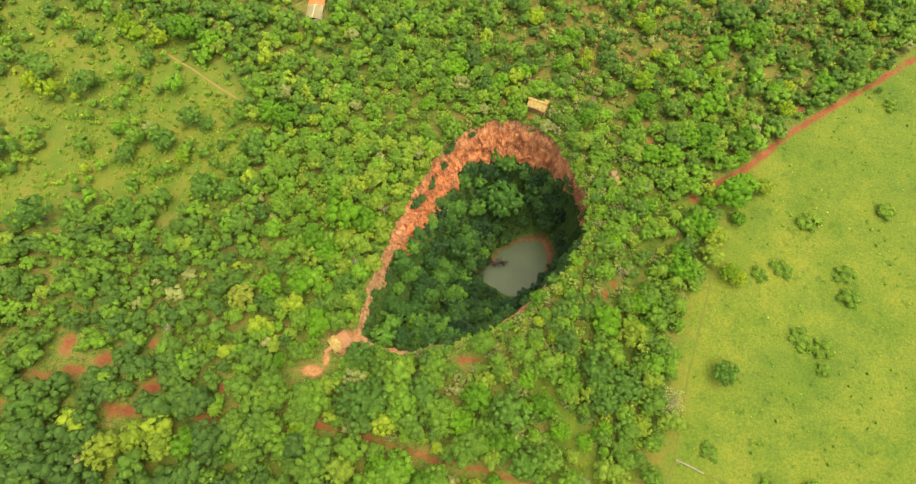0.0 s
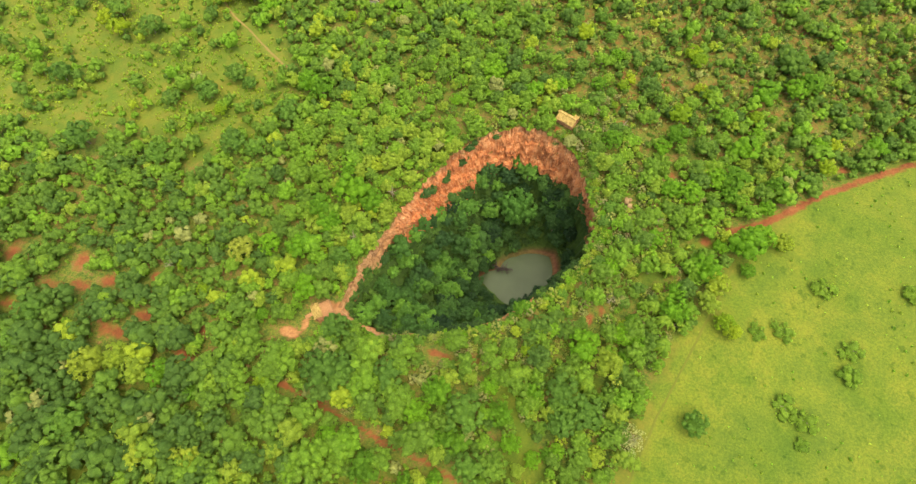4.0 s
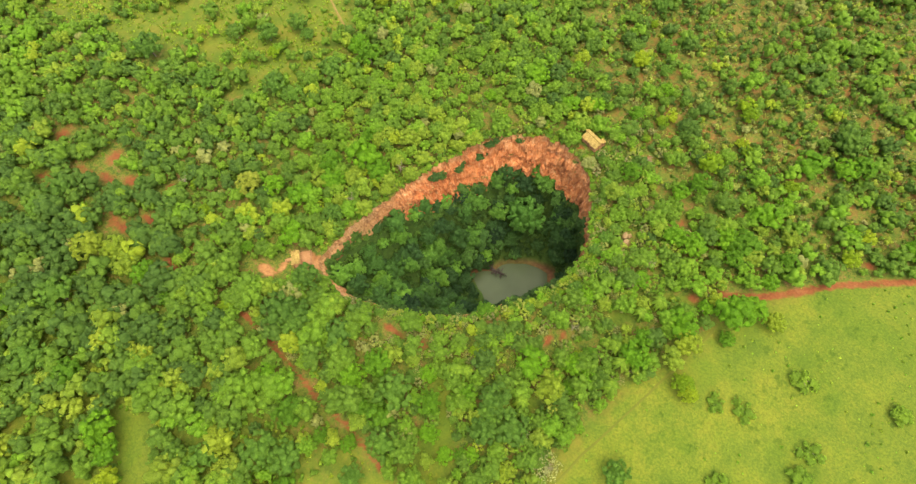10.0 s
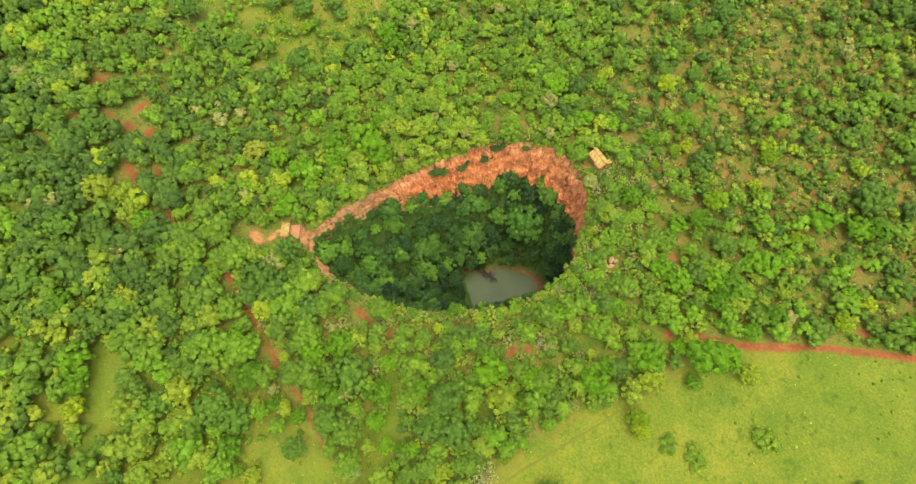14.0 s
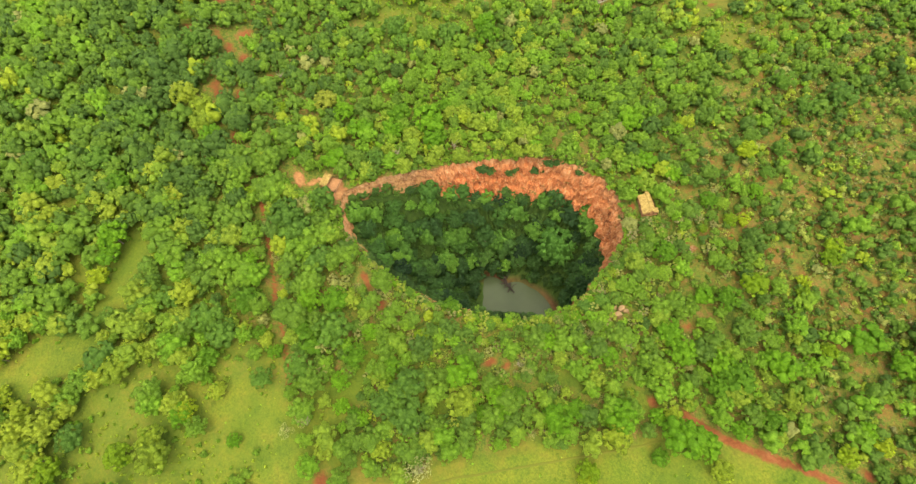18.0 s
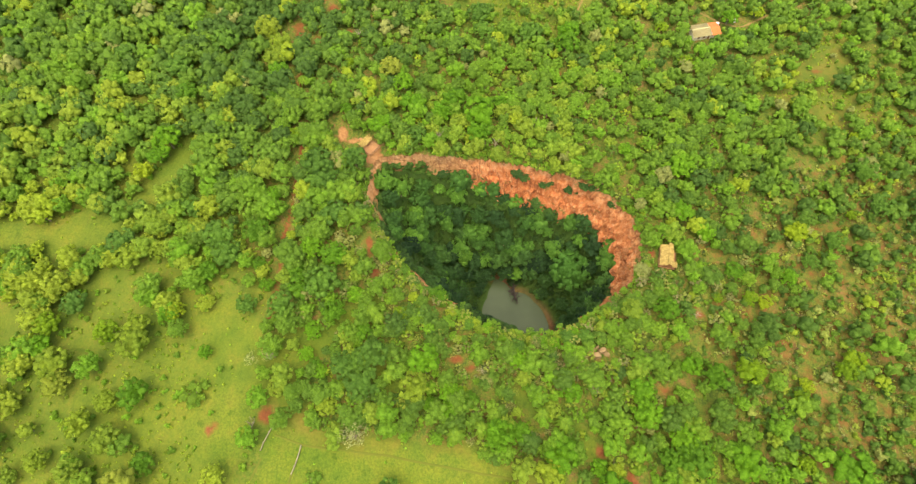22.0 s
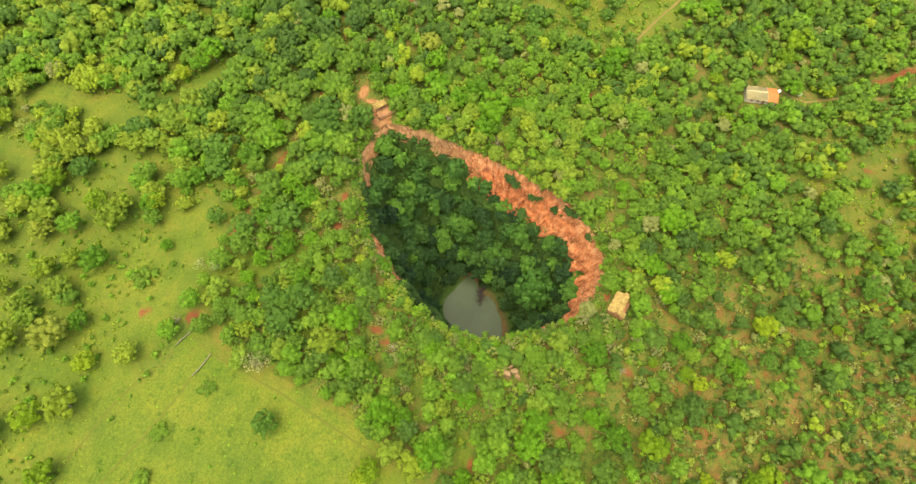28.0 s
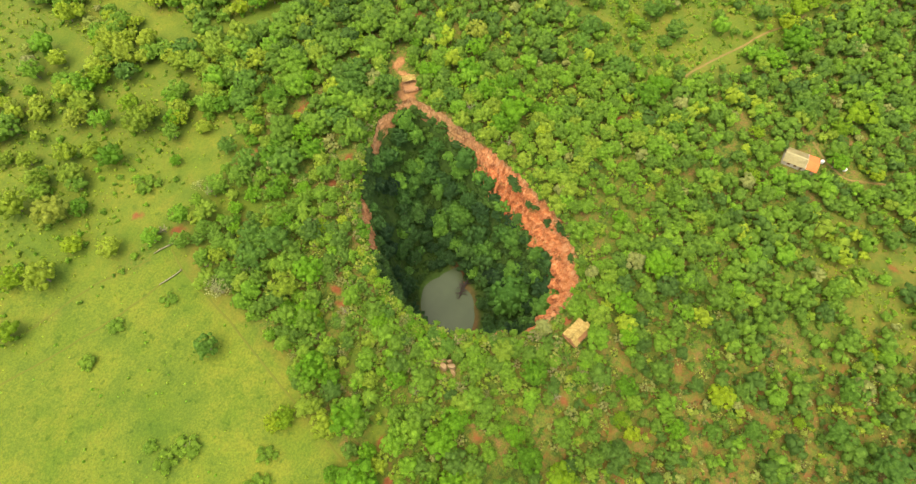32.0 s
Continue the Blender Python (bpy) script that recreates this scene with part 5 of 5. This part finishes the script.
def farmhouse():
    root = new("house")
    cx, cy = -38.6, 105.1
    root.matrix_basis = pose(cx, cy, float(height(np.array([cx]), np.array([cy]))[0]) - 0.05, 0, 0, 2)
    wx, wy, h, rise, split = 3.5, 6.5, 2.4, 1.15, 2.1
    for x in (-wx, wx):
        piece("wall", M_PLASTER, root, [((0.2, 2 * wy, h), pose(x, 0, h / 2))])
    for y in (-wy, wy):
        piece("wall", M_PLASTER, root, [((2 * wx - 0.2, 0.2, h), pose(0, y, h / 2))])
    over = wx + 0.55
    tilt, sl = math.degrees(math.atan2(rise, over)), math.hypot(rise, over)
    for side in (-1, 1):
        for i in range(8):
            bm = bmesh.new()
            n = 12
            rows = []
            for y in (0.0, -sl):
                rows.append([bm.verts.new((-0.60 + 1.20 * k / n, y, 0.05 * math.cos(k * math.pi))) for k in range(n + 1)])
            for k in range(n):
                bm.faces.new((rows[0][k], rows[0][k + 1], rows[1][k + 1], rows[1][k]))
            bmesh.ops.solidify(bm, geom=bm.faces[:], thickness=0.03)
            bm.transform(pose(0, -wy + 0.3 + i * 1.15, h + rise + 0.02 * (i % 2), 0, 0, 90 * side) @ pose(0, 0, 0, tilt, 0, 0))
            me = bpy.data.meshes.new("roof_sheet")
            bm.to_mesh(me)
            bm.free()
            me.materials.append(M_ROOF)
            part("roof_sheet", me, root, "weathered cement roof sheet")
        for i in range(10):
            piece("tile_course", M_TILE, root, [((4.6, sl / 10 + 0.08, 0.07), pose(0, split + 2.5, h + rise - 0.12, 0, 0, 90 * side) @ pose(0, 0, 0, tilt, 0, 0) @ pose(0, -(i + 0.5) * sl / 10, 0.02, 4, 0, 0))], "orange clay roof tiles")
    for i in range(8):
        piece("ridge_cap", M_ROOF, root, [((0.42, 1.14, 0.12), pose(0, -wy + 0.3 + i * 1.15, h + rise + 0.06))])
    piece("gable_wall", M_PLASTER, root, [((2 * wx, 0.24, 0.34), pose(0, split + 0.12, h + rise - 0.75))])
    piece("door", M_WOOD, root, [((0.06, 0.9, 2.05), pose(wx + 0.13, 1.0, 1.03))])
    for y in (-4.0, -1.4, 4.4):
        win = piece("window", M_WOOD, root, [((0.06, 1.2, 1.0), pose(wx + 0.13, y, 1.5))])
        piece("window_sill", M_PLASTER, win, [((0.2, 1.3, 0.06), pose(wx + 0.17, y, 0.97))])
    tagged(root, "small farmhouse with grey cement roof and orange tiled end", "house")


def pole(bm, a, b, r0, r1):
    a, b = Vector(a), Vector(b)
    q = (b - a).to_track_quat("Z", "Y").to_matrix().to_4x4()
    bmesh.ops.create_cone(bm, cap_ends=True, segments=7, radius1=r0, radius2=r1, depth=(b - a).length, matrix=Matrix.Translation((a + b) / 2) @ q)


def pole_part(name, material, parent, ends, r0, r1, label=""):
    bm = bmesh.new()
    pole(bm, *ends, r0, r1)
    me = bpy.data.meshes.new(name)
    bm.to_mesh(me)
    bm.free()
    me.materials.append(material)
    return part(name, me, parent, label)


def tripod():
    root = new("pole_frame")
    root.matrix_basis = pose(3.2, 14.5, 0.0)
    for x, y in ((-2.0, -1.4), (2.3, -1.4), (0.2, 2.2)):
        pole_part("leg", M_DEAD, root, ((x, y, -0.3), (0.1, 0.1, 6.2)), 0.16, 0.11)
    for a, b in (((-1.2, -0.8, 2.6), (1.4, -0.8, 2.6)), ((-0.7, -0.5, 4.0), (0.9, -0.5, 4.0))):
        pole_part("crossbar", M_DEAD, root, (a, b), 0.1, 0.1)
    tagged(root, "tall pale wooden pole frame standing among trees", "frame")


def boulder(seed, size):
    """An angular split block with slightly rounded edges."""
    g = random.Random(seed)
    bm = bmesh.new()
    for _ in range(26):
        p = Vector((g.uniform(-1, 1), g.uniform(-1, 1), g.uniform(-1, 1)))
        p = p / max(abs(p.x), abs(p.y), abs(p.z)) * g.uniform(0.82, 1.0)
        bm.verts.new((p.x * size[0], p.y * size[1], p.z * size[2]))
    hull = bmesh.ops.convex_hull(bm, input=bm.verts)
    bmesh.ops.delete(bm, geom=[v for v in hull["geom_interior"] if isinstance(v, bmesh.types.BMVert)], context="VERTS")
    bmesh.ops.bevel(bm, geom=bm.edges[:], offset=0.07, segments=1, affect="EDGES")
    me = bpy.data.meshes.new("rock")
    bm.to_mesh(me)
    bm.free()
    me.materials.append(M_ROCK)
    return me


def rocks():
    for i, (x, y, sx, sy, sz, turn) in enumerate(((106.2, 13.6, 1.0, 1.7, 1.5, 12), (106.8, 16.4, 0.9, 1.8, 1.8, -8), (105.2, 15.2, 0.8, 1.5, 2.2, 20), (105.4, 18.6, 1.0, 1.6, 1.7, 5),
                                                 (106.6, 19.8, 0.7, 1.2, 1.2, -20), (104.0, 17.4, 0.6, 1.1, 1.4, 30), (104.6, 12.2, 0.8, 1.0, 1.0, 0), (108.2, 6.6, 0.9, 1.3, 1.1, 40))):
        ob = new("rock", boulder(i + 3, (sx, sy, sz)))
        ob.matrix_basis = pose(x, 16 + (y - 16) * 1.15, 0.7 * sz, 6, -8, turn)
        tagged(ob, "pale angular sandstone block among low trees", "rock", "rocks beside the pit")


def log_fence(pts, group_label):
    """A low line of pale, crooked logs laid end to end on short posts."""
    root = new("log_fence")
    pts = [(x + 0.25 * math.sin(5 * x), y + 0.25 * math.cos(7 * x)) for x, y in pts]
    for i, ((x0, y0), (x1, y1)) in enumerate(zip(pts[:-1], pts[1:])):
        z0, z1 = (float(height(np.array([x]), np.array([y]))[0]) for x, y in ((x0, y0), (x1, y1)))
        pole_part("log", M_DEAD, root, ((x0, y0, z0 + 0.35), (x1, y1, z1 + 0.35)), 0.20, 0.13)
        pole_part("log", M_DEAD, root, ((x0, y0 + 0.2, z0 + 0.75), (x1, y1 + 0.2, z1 + 0.72)), 0.17, 0.15)
        pole_part("post", M_DEAD, root, ((x0, y0, z0 - 0.3), (x0, y0, z0 + 1.3)), 0.16, 0.13)
    tagged(root, group_label, "fence", "fences on the pasture")


def dead_tree(x, y, h, seed):
    g = np.random.default_rng(seed)
    root = new("dead_tree")
    root.matrix_basis = pose(x, y, float(height(np.array([x]), np.array([y]))[0]))
    pole_part("trunk", M_DEAD, root, ((0, 0, -0.2), (0.5, 0.2, h * 0.6)), 0.24, 0.15)
    for k in range(9):
        a = k * 2.4
        b = (0.5 * (0.5 + k / 18), 0.2, h * (0.3 + 0.03 * k))
        e = (b[0] + g.uniform(1.0, 2.2) * math.cos(a), b[1] + g.uniform(1.0, 2.2) * math.sin(a), b[2] + g.uniform(0.8, 2.4))
        limb = pole_part("limb", M_DEAD, root, (b, e), 0.10, 0.04)
        for j in range(3):
            q = tuple(e[i] * (0.5 + 0.2 * j) + b[i] * (0.5 - 0.2 * j) for i in range(3))
            pole_part("twig", M_DEAD, limb, (q, (q[0] + g.uniform(-0.9, 0.9), q[1] + g.uniform(-0.9, 0.9), q[2] + g.uniform(0.3, 1.0))), 0.05, 0.02)
    tagged(root, "bare whitish dead tree with forked limbs", "tree", "dead trees")


def fallen_tree(x, y, seed):
    """A dark, sodden tree top that lies in the pond."""
    g = np.random.default_rng(seed)
    root = new("fallen_tree")
    root.matrix_basis = pose(x, y, POND_Z, 0, 0, 20) @ Matrix.Scale(1.45, 4)
    pole_part("trunk", M_WET, root, ((-3.4, 1.4, 1.6), (1.8, -0.5, 0.2)), 0.34, 0.2)
    for k in range(16):
        q = g.uniform(0.25, 1.0)
        b = (-3.4 + 5.2 * q, 1.4 - 1.9 * q, 1.6 - 1.4 * q)
        a = g.uniform(0, PI2)
        e = (b[0] + 2.0 * math.cos(a), b[1] + 2.0 * math.sin(a), max(0.1, b[2] + g.uniform(-0.3, 1.3)))
        limb = pole_part("limb", M_WET, root, (b, e), 0.16, 0.07)
        for j in range(4):
            m = tuple(b[i] + (e[i] - b[i]) * (0.35 + 0.2 * j) for i in range(3))
            pole_part("twig", M_WET, limb, (m, (m[0] + g.uniform(-1.1, 1.1), m[1] + g.uniform(-1.1, 1.1), m[2] + g.uniform(0.0, 0.7))), 0.09, 0.03)
    tagged(root, "dark fallen tree with tangled limbs in the pond", "tree")


M_WET = plain("wet_wood", (0.018, 0.014, 0.014), (0.05, 0.036, 0.032), 2.0, 0.7)
fallen_tree(60.8, -1.0, 5)
lookout_hut()
rim_platform()
farmhouse()
water_tank(-43.2, 113.6, 10)
water_tank(-43.9, 122.8, 40)
tripod()
rocks()
log_fence([(114.6, -99.2), (116.8, -100.6), (119.8, -102.2), (122.8, -103.6)], "pale weathered log fence beside bare red soil")
log_fence([(122.9, -90.0), (125.8, -91.0), (128.6, -92.0), (131.5, -93.0)], "pale weathered log fence on the green pasture")
for i, (x, y, h) in enumerate(((122, -71, 6), (91, -99, 9), (12, -5, 8), (97, 55, 6), (104, 48, 5), (4, -28, 8), (-62, -60, 8), (111, 9, 5), (118, 12, 6), (98, -61, 8), (113, -106, 3), (106, -25, 6), (111, -50, 7), (110, -67, 6))):
    dead_tree(x, y, h, i + 20)
